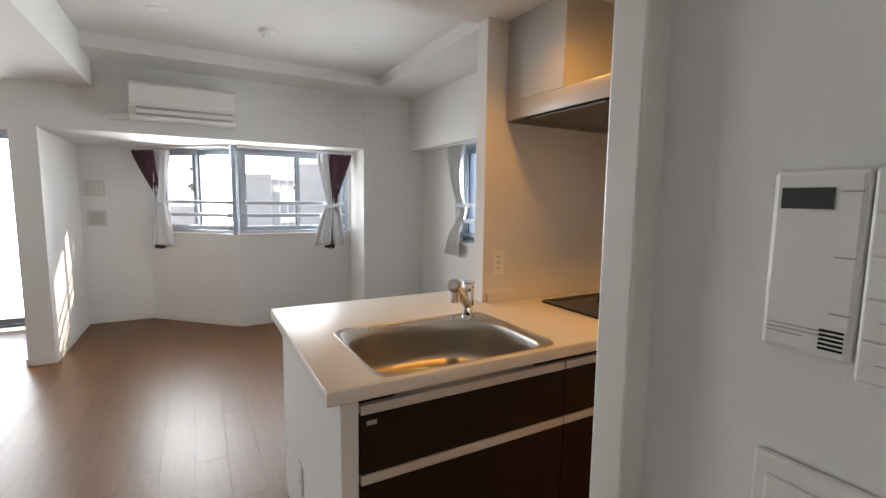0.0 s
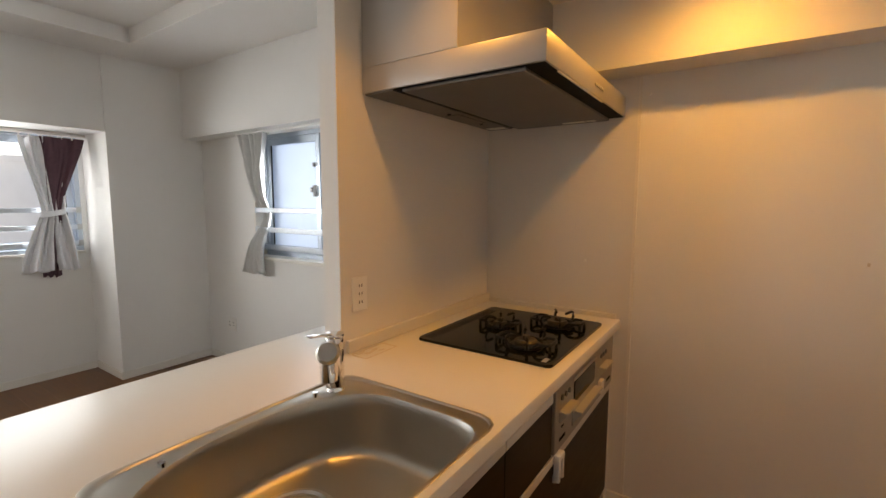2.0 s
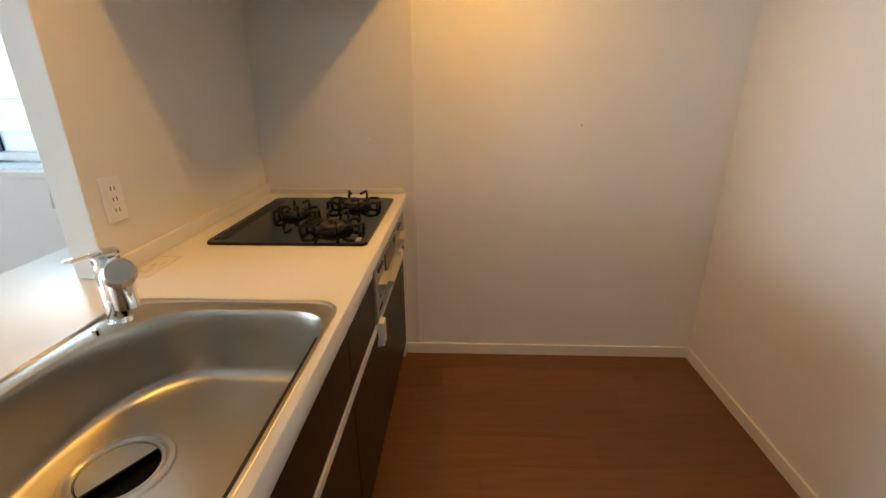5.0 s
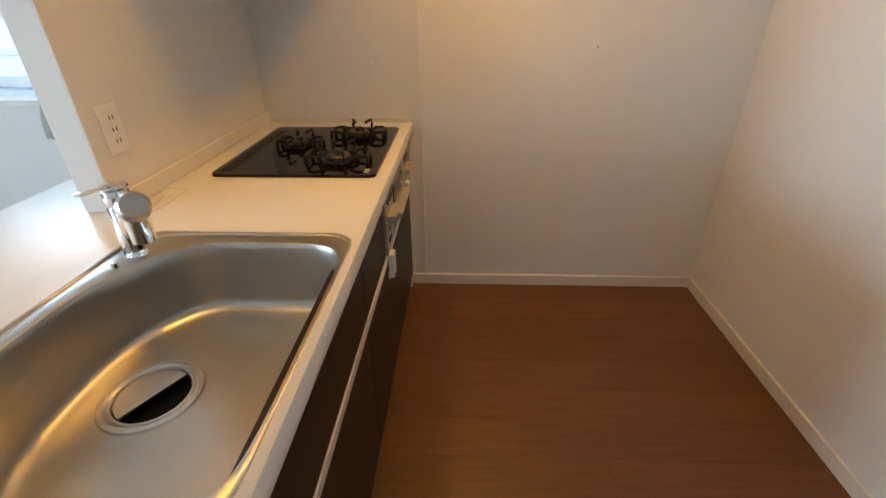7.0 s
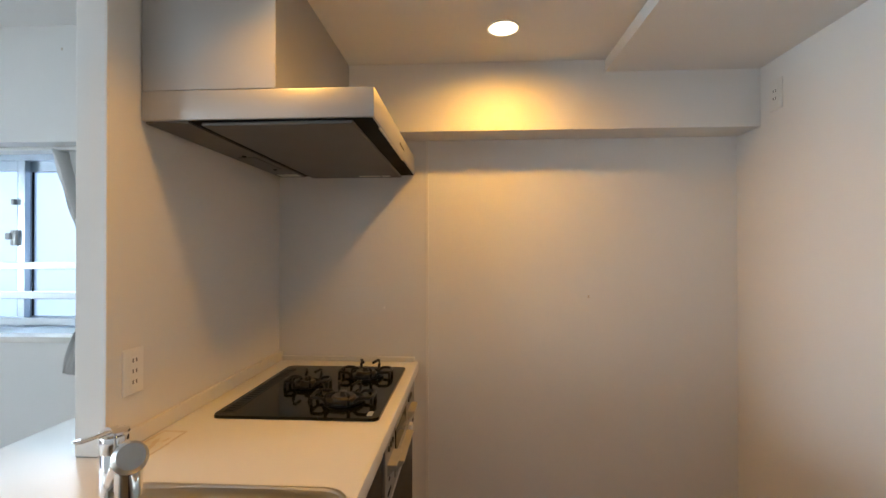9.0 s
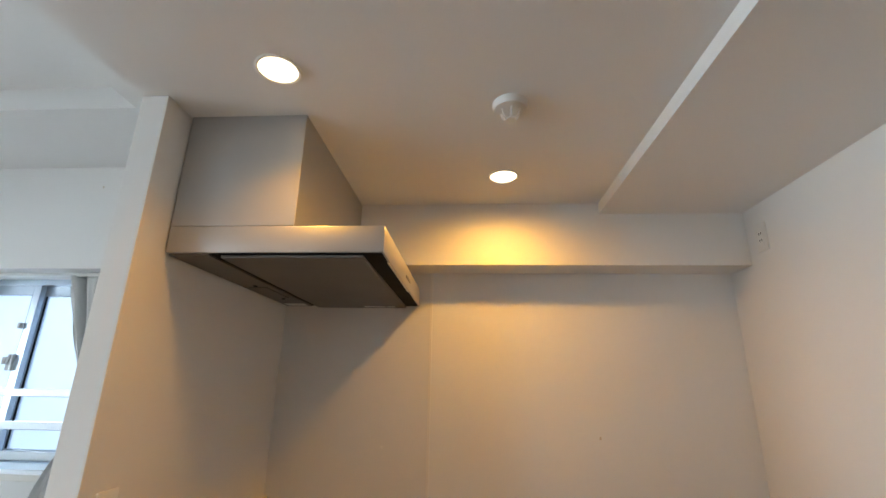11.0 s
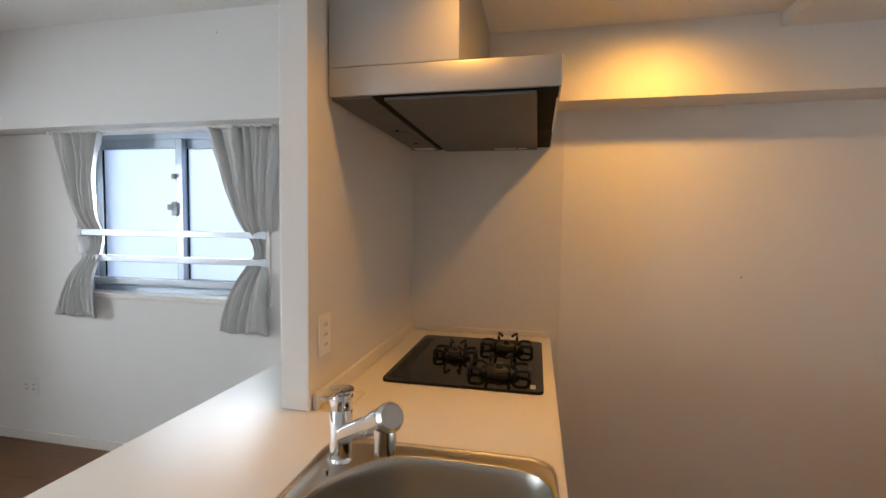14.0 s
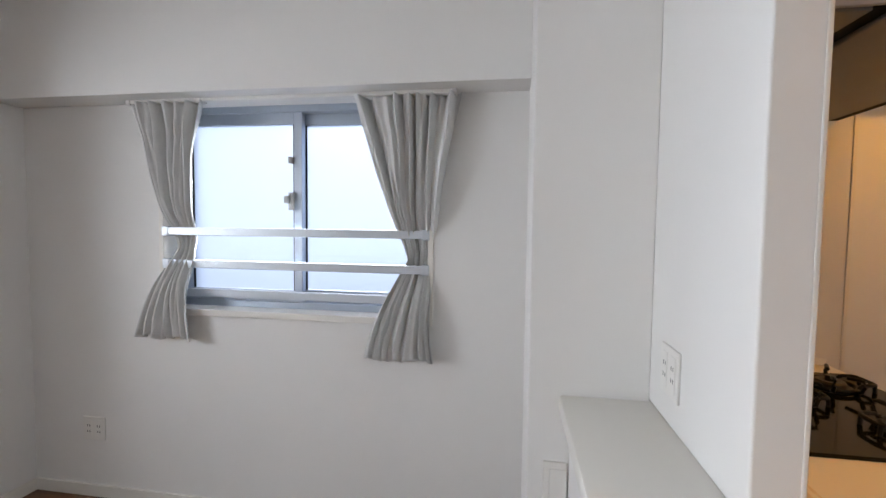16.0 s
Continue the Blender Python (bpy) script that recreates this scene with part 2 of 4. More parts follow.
setting("wall_bay_angled", bm, WALLPAPER, "white papered angled wall under the bay window", "wall")
setting("wall_bay_back", B(-0.175, 0.412, 7.52, 7.67, 0, 1.85), WALLPAPER, "white papered wall of the bay with two vents", "wall")
setting("wall_bay_side", B(-0.345, -0.175, NORTH + 0.006, 7.67, 0, 1.85, b=0.003), WALLPAPER, "white papered side wall of the bay", "wall")
bm = bmesh.new()
prism(bm, [(-0.345, 6.280), (2.395, 6.280), (2.395, 6.80), (1.242, 6.80), (0.453, 7.548), (0.412, 7.67), (-0.345, 7.67)], 1.85, TOP)
setting("beam_north", bm, WALLPAPER, "white papered beam over the bay window", "beam")
setting("beam_west", B(-0.345, 0.180, 3.585, 6.280, 2.185, TOP, b=0.003), WALLPAPER, "white papered dropped beam across the ceiling", "beam")

# the side room with the balcony door, and plain walls that close the place
bm = bmesh.new()
box(bm, -0.62, -0.345, 7.55, 7.70, 0, TOP)
box(bm, -2.60, -2.07, 7.55, 7.70, 0, TOP)
box(bm, -2.07, -0.62, 7.55, 7.70, 1.95, TOP)
setting("wall_balcony", bm, WALLPAPER, "white papered wall round the balcony door", "wall")
setting("wall_west", B(-2.75, -2.60, 0.05, 7.70, 0, TOP), WALLPAPER, "plain white papered wall", "wall")
setting("wall_south_hall", B(-2.60, 1.235, 0.05, 0.20, 0, TOP), WALLPAPER, "plain white papered wall", "wall")

# ceilings
bm = bmesh.new()
box(bm, -2.60, EASTK, 0.20, 3.585, CEILK, TOP + 0.1)
setting("ceiling_kitchen", bm, CEILING, "low white ceiling over the kitchen and hall", "ceiling")
setting("ceiling_soffit", B(1.35, 2.875, SOUTH, 2.051, 2.097, CEILK - 0.003), CEILING, "lowered white soffit along the kitchen wall", "ceiling")
T0, T1, T2, T3 = 0.180, 2.432, 3.95, 5.88
bm = bmesh.new()
box(bm, T0, T1, T3, 6.280, BORDER, TOP)
box(bm, T1, EAST, 3.585, 6.280, BORDER, TOP)
box(bm, T0, T1, 3.585, T2, BORDER, TOP)
setting("ceiling_border", bm, CEILING, "white lowered ceiling border", "ceiling")
setting("ceiling_tray", B(-0.345, EAST, 3.585, 6.40, TRAY, TOP + 0.1), CEILING, "white recessed tray ceiling", "ceiling")
setting("ceiling_side", B(-2.60, -0.345, 3.585, 7.70, 2.39, TOP + 0.1), CEILING, "white ceiling of the side room", "ceiling")

# trims
bm = bmesh.new()
SK = 0.058
for a in [(EASTK - 0.012, EASTK, SOUTH, 2.868), (1.35, EASTK - 0.012, SOUTH, SOUTH + 0.012), (EAST - 0.010, EAST, 3.908, NORTH - 0.010), (2.387, EAST, NORTH - 0.010, NORTH), (2.385, 2.395, NORTH, 6.74), (1.220, 2.385, 6.730, 6.74), (-0.175, 0.412, 7.510, 7.52), (-0.175, -0.165, NORTH + 0.006, 7.51), (-0.355, -0.165, NORTH - 0.004, NORTH + 0.006)]:
    box(bm, *a, 0.0, SK, b=0.002)
bm2 = B(0.0, LONG, 0.0, 0.010, 0.0, SK)
bmesh.ops.transform(bm2, matrix=ANG, verts=bm2.verts)
setting("baseboard", bm, TRIM, "cream painted skirting board", "baseboard")
setting("baseboard_bay", bm2, TRIM, "cream painted skirting board", "baseboard")
setting("trim_partition", B(2.0355, 2.0398, 3.4965, 3.505, 0.852, CEILK, b=0.002), TRIM, "cream corner bead of the half wall", "trim")

# glossy kitchen panels behind the stove and their joint strip
setting("wall_panel_end", B(EASTK - 0.004, EASTK, 2.812, 3.499, 0.06, 1.861), PANEL, "glossy cream kitchen panel by the stove", "wall panel")
setting("wall_panel_back", B(2.0400, EASTK - 0.004, 3.498, 3.502, 0.852, CEILK), PANEL, "glossy cream kitchen panel behind the stove", "wall panel")
setting("trim_panel", B(EASTK - 0.008, EASTK, 2.800, 2.812, 0.058, 1.861, b=0.001), TRIM, "cream joint strip of the kitchen panel", "trim")


# ---- windows ----
def bar(bm, u0, u1, w0, w1, z0, z1, b=0.002):
    return box(bm, u0, u1, w0, w1, z0, z1, b=b)


def sliding_window(name, m, width, z0, z1, label, pane_mat, lock_at=None, split=0.5, low=False):
    """A two-sash aluminium window: u along its width, w outward, z up."""
    win = thing(name, None, label, "window", m=m)
    win["kind"] = "structure"
    f = 0.030
    frame_part = bmesh.new()
    bar(frame_part, 0, width, 0, 0.09, z1 - f, z1)
    bar(frame_part, 0, width, 0, 0.09, z0, z0 + f)
    bar(frame_part, 0, f, 0, 0.09, z0 + f, z1 - f)
    bar(frame_part, width - f, width, 0, 0.09, z0 + f, z1 - f)
    part("window_frame", frame_part, ALU, win, local=True)
    mid = width * split
    for k, (u0, u1, w0) in enumerate(((f, mid + 0.022, 0.012), (mid - 0.022, width - f, 0.050))):
        st, rl = 0.040, 0.052
        sash = bmesh.new()
        bar(sash, u0, u0 + st, w0, w0 + 0.030, z0 + f, z1 - f)
        bar(sash, u1 - st, u1, w0, w0 + 0.030, z0 + f, z1 - f)
        bar(sash, u0 + st, u1 - st, w0, w0 + 0.030, z1 - f - rl, z1 - f)
        bar(sash, u0 + st, u1 - st, w0, w0 + 0.030, z0 + f, z0 + f + rl)
        s = part("sash", sash, ALU, win, local=True)
        pane = part("pane", B(u0 + st - 0.003, u1 - st + 0.003, w0 + 0.013, w0 + 0.017, z0 + f + rl - 0.003, z1 - f - rl + 0.003), pane_mat, s, local=True)
        pane.visible_shadow = pane_mat is not GLASS
        gasket = bmesh.new()
        for a in ((u0 + st, u0 + st + 0.005), (u1 - st - 0.005, u1 - st)):
            bar(gasket, a[0], a[1], w0 + 0.004, w0 + 0.012, z0 + f + rl, z1 - f - rl, b=0)
        part("gasket", gasket, DARK, s, local=True)
    zl = (z0 + z1) / 2 + 0.03
    lock = bmesh.new()
    bar(lock, mid - 0.034, mid - 0.014, -0.012, 0.012, zl - 0.04, zl + 0.04, b=0.003)
    bar(lock, mid - 0.050, mid - 0.024, -0.024, -0.010, zl - 0.01, zl + 0.025, b=0.004)
    part("lock", lock, PLASTICGREY, win, "grey crescent lock", local=True)
    stop = bmesh.new()
    bar(stop, mid - 0.036, mid - 0.018, -0.008, 0.012, zl + 0.17, zl + 0.20, b=0.003)
    part("latch", stop, PLASTICGREY, win, local=True)
    return win


# u runs along -y for the east window, so that w points out along +x
M_EAST = Matrix(((0, 1, 0, 3.165), (-1, 0, 0, W1), (0, 0, 1, 0), (0, 0, 0, 1)))
sliding_window("window_1", M_EAST, W1 - W0, WZ0 + 0.012, WZ1, "aluminium sliding window with frosted panes above the sill", FROST, split=0.49)
bm = bmesh.new()
box(bm, EAST - 0.012, 3.165, W0 - 0.018, W1 + 0.018, WZ0 - 0.018, WZ0 + 0.012, b=0.003)
setting("window_sill_east", bm, TRIM, "cream painted sill of the small window", "window sill")
bm = bmesh.new()
box(bm, EAST - 0.008, 3.165, W0 - 0.018, W0 + 0.004, WZ0 + 0.012, WZ1, b=0.002)
box(bm, EAST - 0.008, 3.165, W1 - 0.004, W1 + 0.018, WZ0 + 0.012, WZ1, b=0.002)
setting("trim_window_east", bm, TRIM, "cream painted lining of the small window", "trim")

M_BAY = Matrix.Translation((1.238, 6.755, 0))
sliding_window("window_2", M_BAY, 1.127, 0.965, 1.85, "aluminium sliding window of the bay", GLASS, split=0.52)
M_ANG = ANG @ Matrix.Translation((LONG - 0.13, -0.015, 0)) @ Matrix.Rotation(math.pi, 4, "Z")
sliding_window("window_3", M_ANG, LONG - 0.155, 0.965, 1.85, "aluminium sliding window of the bay's angled side", GLASS, split=0.47)
setting("window_post_bay", rod(bmesh.new(), (1.207, 6.760, 0.955), (1.207, 6.760, 1.85), 0.036, 12), ALU, "aluminium corner post of the bay window", "window post", smooth=True)
M_DOOR = Matrix.Translation((-2.07, 7.57, 0))
sliding_window("window_4", M_DOOR, 1.45, 0.03, 1.95, "tall aluminium balcony door", GLASS, split=0.5)
bm = bmesh.new()
box(bm, 1.205, 2.365, 6.72, 6.755, 0.945, 0.965, b=0.003)
setting("window_sill_bay", bm, TRIM, "white painted sill of the bay window", "window sill")


def guard_rails(m, width, zs, w, name_group, brackets=True):
    for z in zs:
        rail = thing("guard_rail", None, "pale aluminium safety rail across the window", "window rail", name_group, m=m)
        part("bar", B(0.0, width, w, w + 0.018, z - 0.036, z, b=0.003), ALULIGHT, rail, local=True)
        for u in (-0.006, width - 0.026):
            part("bracket", B(u, u + 0.032, w - 0.003, w + (0.020 if brackets else 0.052), z - 0.040, z + 0.004, b=0.003), PLASTICGREY if brackets else ALULIGHT, rail, local=True)


M_RAIL = Matrix(((0, 1, 0, 3.073), (-1, 0, 0, W1 - 0.004), (0, 0, 1, 0), (0, 0, 0, 1)))
guard_rails(M_RAIL, W1 - W0 - 0.008, (1.304, 1.158), 0.0, "east window rails", False)
guard_rails(Matrix(((0, 1, 0, 3.106), (-1, 0, 0, W1 - 0.006), (0, 0, 1, 0), (0, 0, 0, 1))), W1 - W0 - 0.012, (1.024,), 0.0, "east window rails", False)
guard_rails(Matrix.Translation((1.268, 6.712, 0)), 1.08, (1.30, 1.17, 1.045), 0.0, "bay window rails")
guard_rails(ANG @ Matrix.Translation((LONG - 0.14, 0.030, 0)) @ Matrix.Rotation(math.pi, 4, "Z"), LONG - 0.20, (1.30, 1.17, 1.045), 0.0, "bay window rails")


# ---- curtains ----
def ease(a, b, t):
    t = min(1, max(0, t))
    t = t * t * (3 - 2 * t)
    return a + (b - a) * t


def cloth(m, top, tie, foot, depth, folds, seed, tuck=0.0, cols=90, rows=64):
    """A tied curtain: (z, centre, width) at the top, the tie and the foot; u along the window, w into the room."""
    bm = bmesh.new()
    grid = []
    for i in range(rows + 1):
        v = i / rows
        z = top[0] + (foot[0] - top[0]) * v
        k = (top[0] - tie[0]) / (top[0] - foot[0])
        if v < k:
            s = v / k
            c, w = ease(top[1], tie[1], s), top[2] + (tie[2] - top[2]) * s ** 1.02
        else:
            s = (v - k) / (1 - k)
            c, w = ease(tie[1], foot[1], s ** 0.8), tie[2] + (foot[2] - tie[2]) * s ** 0.75
        squeeze = w / top[2]
        row = []
        for j in range(cols + 1):
            u = j / cols
            run = 2 * math.pi * folds * (u + 0.10 * noise.noise((u * 2.3, v * 1.1, seed)))
            wave = 0.72 * math.sin(run + seed) + 0.42 * math.sin(1.7 * run + 2.1 * seed + 1.5 * noise.noise((u * 3, v * 2.5, seed)))
            d = depth * (0.12 + 0.88 * squeeze) * (0.62 * wave + 0.9 * noise.noise((u * 4.3 + seed, v * 2.2 + u, 1.7)) + 0.30 * noise.noise((u * 15 + 2 * v, v * 7, seed)))
            d += 0.011 * max(0, 1 - v / 0.16) * abs(math.sin(math.pi * folds * u * 0.9 + seed)) ** 6
            d += 0.014 * max(0, v - k) * noise.noise((u * 9, v * 6, seed + 3))
            d -= tuck * math.exp(-((z - tie[0] - 0.03) / 0.13) ** 2)
            sway = 0.012 * noise.noise((v * 3, seed, u * 2))
            row.append(bm.verts.new(m @ Vector((c + (u - 0.5) * w + sway, d, z + 0.010 * wave * v + 0.012 * noise.noise((u * 4, seed, 9)) * v))))
        grid.append(row)
    for a, c in zip(grid, grid[1:]):
        for j in range(cols):
            bm.faces.new((a[j], a[j + 1], c[j + 1], c[j]))
    return bm


def curtain(name, m, top, tie, foot, depth, folds, seed, mat, label, group, band=True, tuck=0.0):
    place = m @ Vector((tie[1], 0, top[0]))
    cur = thing(name, place, label, "curtain", group)
    c = part("cloth", cloth(m, top, tie, foot, depth, folds, seed, tuck), mat, cur, smooth=True)
    s = c.modifiers.new("thick", "SOLIDIFY")
    s.thickness = 0.003
    if band:
        b = bmesh.new()
        ring = [m @ Vector((tie[1] + (tie[2] / 2 + 0.006) * math.cos(a), (depth * 0.55 + 0.008) * math.sin(a), tie[0] + 0.012 * math.cos(a))) for a in [2 * math.pi * k / 20 for k in range(20)]]
        low = [b.verts.new(p + Vector((0, 0, -0.02))) for p in ring]
        high = [b.verts.new(p + Vector((0, 0, 0.02))) for p in ring]
        for k in range(20):
            j = (k + 1) % 20
            b.faces.new((low[k], low[j], high[j], high[k]))
        part("tieback", b, mat, cur, smooth=True)
    for k in range(5):
        u = top[1] + top[2] * (k / 4 - 0.5) * 0.9
        hook = B(u - 0.004, u + 0.004, -0.004, 0.004, top[0] - 0.01, top[0] + 0.022)
        bmesh.ops.transform(hook, matrix=m, verts=hook.verts)
        part("hook", hook, PLASTIC, cur)
    return cur


# east window: u along +y from y = 0, w toward the room
M_CE = Matrix(((0, -1, 0, 3.030), (1, 0, 0, 0), (0, 0, 1, 0), (0, 0, 0, 1)))
curtain("curtain", M_CE, (1.842, 5.440, 0.37), (1.20, 5.440, 0.095), (0.805, 5.490, 0.27), 0.052, 6.0, 1.0, CLOTH, "pale grey cotton curtain tucked behind the small window's rails", "small window curtains", False, 0.082)
curtain("curtain", M_CE, (1.842, 4.385, 0.43), (1.17, 4.355, 0.090), (0.768, 4.425, 0.30), 0.052, 7.0, 4.0, CLOTH, "pale grey cotton curtain tucked behind the small window's rails", "small window curtains", False, 0.082)
rail = thing("curtain_rail", (3.03, 4.88, 1.845), "white metal curtain rail under the beam", "curtain rail")
part("track", B(3.010, 3.045, 4.19, 5.64, 1.840, 1.8555, b=0.003), PLASTIC, rail)
for y in (4.19, 5.625):
    part("end_cap", B(3.006, 3.049, y - 0.003, y + 0.018, 1.835, 1.8555, b=0.003), PLASTIC, rail)

M_CB = Matrix(((1, 0, 0, 0), (0, -1, 0, 6.665), (0, 0, 1, 0), (0, 0, 0, 1)))
curtain("lace_curtain", M_CB, (1.81, 2.125, 0.24), (1.26, 2.170, 0.14), (0.83, 2.135, 0.34), 0.034, 4, 2.0, LACE, "white lace curtain tied at the bay window", "bay window curtains")
# the drapes lean forward over the lace at the top and hang behind it at the foot
M_CB2 = Matrix(((1, 0, 0, 0), (0, -1, -0.08, 6.665 + 0.104), (0, 0, 1, 0), (0, 0, 0, 1)))
curtain("drape", M_CB2, (1.81, 2.245, 0.26), (1.30, 2.190, 0.06), (0.785, 2.145, 0.11), 0.014, 3, 3.0, PURPLE, "plum striped drape tied at the bay window", "bay window drapes", False)
M_CA = ANG @ Matrix.Translation((0, 0.085, 0))
curtain("lace_curtain", M_CA, (1.81, 0.84, 0.20), (1.26, 0.88, 0.12), (0.83, 0.93, 0.32), 0.034, 4, 5.0, LACE, "white lace curtain tied at the bay's angled window", "bay window curtains")
M_CA2 = ANG @ Matrix(((1, 0, 0, 0), (0, 1, 0.08, 0.085 - 0.104), (0, 0, 1, 0), (0, 0, 0, 1)))
curtain("drape", M_CA2, (1.81, 1.015, 0.28), (1.30, 0.895, 0.06), (0.785, 0.95, 0.14), 0.014, 3, 6.0, PURPLE, "plum striped drape tied at the bay's angled window", "bay window drapes", False)
rail = thing("curtain_rail", (1.79, 6.64, 1.84), "white curtain rail of the bay window", "curtain rail")
part("track", B(1.23, 2.385, 6.62, 6.68, 1.825, 1.8495, b=0.003), PLASTIC, rail)
rail = thing("curtain_rail", (0.79, 7.02, 1.84), "white curtain rail of the bay's angled side", "curtain rail")
bm = B(0.03, LONG, 0.06, 0.12, 1.825, 1.8495, b=0.003)
bmesh.ops.transform(bm, matrix=ANG, verts=bm.verts)
part("track", bm, PLASTIC, rail)


# ---- kitchen counter, sink, cabinets ----
def rounded(x0, x1, y0, y1, r, seg=8):
    out = []
    for cx, cy, a0 in ((x1 - r, y1 - r, 0), (x0 + r, y1 - r, 90), (x0 + r, y0 + r, 180), (x1 - r, y0 + r, 270)):
        for k in range(seg + 1):
            a = radians(a0 + 90 * k / seg)
            out.append((cx + r * math.cos(a), cy + r * math.sin(a)))
    return out


def at_angle(outline, centre, a):
    """Where a ray from the centre leaves a closed outline."""
    d = Vector((math.cos(a), math.sin(a)))
    best = 0.0
    for (x0, y0), (x1, y1) in zip(outline, outline[1:] + outline[:1]):
        p, q = Vector((x0 - centre[0], y0 - centre[1])), Vector((x1 - centre[0], y1 - centre[1]))
        e2 = q - p
        det = d.x * -e2.y + e2.x * d.y
        if abs(det) < 1e-12:
            continue
        s = (p.x * -e2.y + e2.x * p.y) / det
        k = (d.x * p.y - d.y * p.x) / det
        if s > best and -1e-9 <= k <= 1 + 1e-9:
            best = s
    return centre[0] + d.x * best, centre[1] + d.y * best


SC = (1.615, 3.125)
ANGLES = [2 * math.pi * k / 96 for k in range(96)]
HOLE = [at_angle(rounded(1.278, 1.934, 2.864, 3.370, 0.055), SC, a) for a in ANGLES]


def bowl_outline():
    """A D-shaped bowl: nearly straight along the front, round at the back."""
    out = []
    for a in [2 * math.pi * k / 240 for k in range(240)]:
        c, w = math.cos(a), math.sin(a)
        p, ry = (7.0, 0.254) if w < 0 else (2.35, 0.206)
        r = (abs(c / 0.302) ** p + abs(w / ry) ** p) ** (-1 / p)
        out.append((1.586 + r * c, SC[1] + r * w))
    return out


BOWLTOP = [at_angle(bowl_outline(), SC, a) for a in ANGLES]


def counter_mesh():
    bm = bmesh.new()
    outer = [(1.130, 2.845), (3.037, 2.845), (3.037, 3.494), (2.562, 3.494), (2.562, 3.582), (2.562, 3.822), (1.130, 3.822)]

    def inset(d):
        return [(1.130 + d, 2.845 + d), (3.033, 2.845 + d), (3.033, 3.494), (2.558, 3.494), (2.558, 3.582), (2.558, 3.822 - d), (1.130 + d, 3.822 - d)]

    def ring(points, z):
        return [bm.verts.new((x, y, z)) for x, y in points]

    def skin(a, c):
        for k in range(len(a)):
            j = (k + 1) % len(a)
            bm.faces.new((a[k], a[j], c[j], c[k]))

    top = ring(inset(0.008), 0.850)
    mid = ring(inset(0.0025), 0.8475)
    side = ring(inset(0.0), 0.842)
    low = ring(inset(0.0), 0.812)
    under = ring(inset(0.003), 0.809)
    skin(top, mid)
    skin(mid, side)
    skin(side, low)
    skin(low, under)
    h1 = ring(HOLE, 0.850)
    h2 = ring(HOLE, 0.809)
    skin(h1, h2)
    for a, c in ((top, h1), (under, h2)):
        edges = [bm.edges.get((r[k], r[(k + 1) % len(r)])) for r in (a, c) for k in range(len(r))]
        bmesh.ops.triangle_fill(bm, use_beauty=True, edges=[ed for ed in edges if ed])
    return bm


counter = thing("worktop", (2.0, 3.3, 0.81), "cream acrylic kitchen worktop with rounded edges", "worktop")
part("slab", counter_mesh(), COUNTER, counter, smooth=True)
part("upstand", B(2.052, EASTK - 0.004, 3.479, 3.494, 0.851, 0.895, b=0.003), COUNTER, counter)
part("upstand", B(EASTK - 0.019, EASTK - 0.0045, 2.862, 3.478, 0.851, 0.872, b=0.003), COUNTER, counter)
residue = bmesh.new()
for x0, x1, y0, y1 in ((2.060, 2.205, 3.466, 3.474), (2.055, 2.210, 3.402, 3.408), (2.052, 2.060, 3.404, 3.470), (2.203, 2.212, 3.404, 3.472)):
    for k in range(12):
        a, c = (x0 + (x1 - x0) * k / 12, x0 + (x1 - x0) * (k + 0.55 + 0.5 * random.random()) / 12) if x1 - x0 > 0.05 else (x0, x1)
        d, e2 = (y0, y1) if x1 - x0 > 0.05 else (y0 + (y1 - y0) * k / 12, y0 + (y1 - y0) * (k + 0.55 + 0.5 * random.random()) / 12)
        box(residue, a, c, d + 0.003 * random.random(), e2 + 0.003 * random.random(), 0.8500, 0.8504)
part("tape_residue", residue, STAIN, counter, "brownish square of old tape residue")
for k in range(9):
    x, y = 2.07 + 0.13 * random.random(), 3.415 + 0.05 * random.random()
    b = bmesh.new()
    prism(b, [(x + (0.003 + 0.010 * random.random()) * math.cos(a) * 1.6, y + (0.003 + 0.006 * random.random()) * math.sin(a)) for a in [2 * math.pi * i / 14 for i in range(14)]], 0.8500, 0.8503)
    part("stain", b, STAIN, counter, "brown stain")

sink = thing("sink", (SC[0], SC[1], 0.66), "round-backed stainless steel sink set in the worktop", "sink")
bm = bmesh.new()


def loop_of(points, z, k=1.0, blend=None, s=0.0):
    out = []
    for i, (x, y) in enumerate(points):
        px, py = SC[0] + (x - SC[0]) * k, SC[1] + (y - SC[1]) * k
        if blend:
            px, py = px + (blend[i][0] - px) * s, py + (blend[i][1] - py) * s
        out.append(bm.verts.new((px, py, z)))
    return out


# the raised rim and its groove flatten out where the flange narrows along the front
GAPS = [min(1.0, math.dist(h, w) / 0.030) for h, w in zip(HOLE, BOWLTOP)]
loops = [loop_of(HOLE, 0.8504, 1.006)]
for z, across in ((0.8530, 0.0), (0.8534, 0.07), (0.8522, 0.14), (0.8496, 0.18), (0.8492, 0.24), (0.8500, 0.30), (0.8496, 0.90), (0.8480, 0.97), (0.8440, 1.0)):
    ring = loop_of(HOLE, z, 1.0, BOWLTOP, across)
    for v, gap in zip(ring, GAPS):
        v.co.z = 0.8512 + (z - 0.8512) * gap ** 1.5
    loops.append(ring)
loops.append(loop_of(BOWLTOP, 0.836, 0.990))
for z, k in ((0.80, 0.982), (0.745, 0.975), (0.720, 0.968), (0.706, 0.956), (0.696, 0.936), (0.690, 0.908), (0.687, 0.870), (0.6855, 0.75), (0.6845, 0.60)):
    loops.append(loop_of(BOWLTOP, z, k))
DR = (1.603, 3.188)
last = []
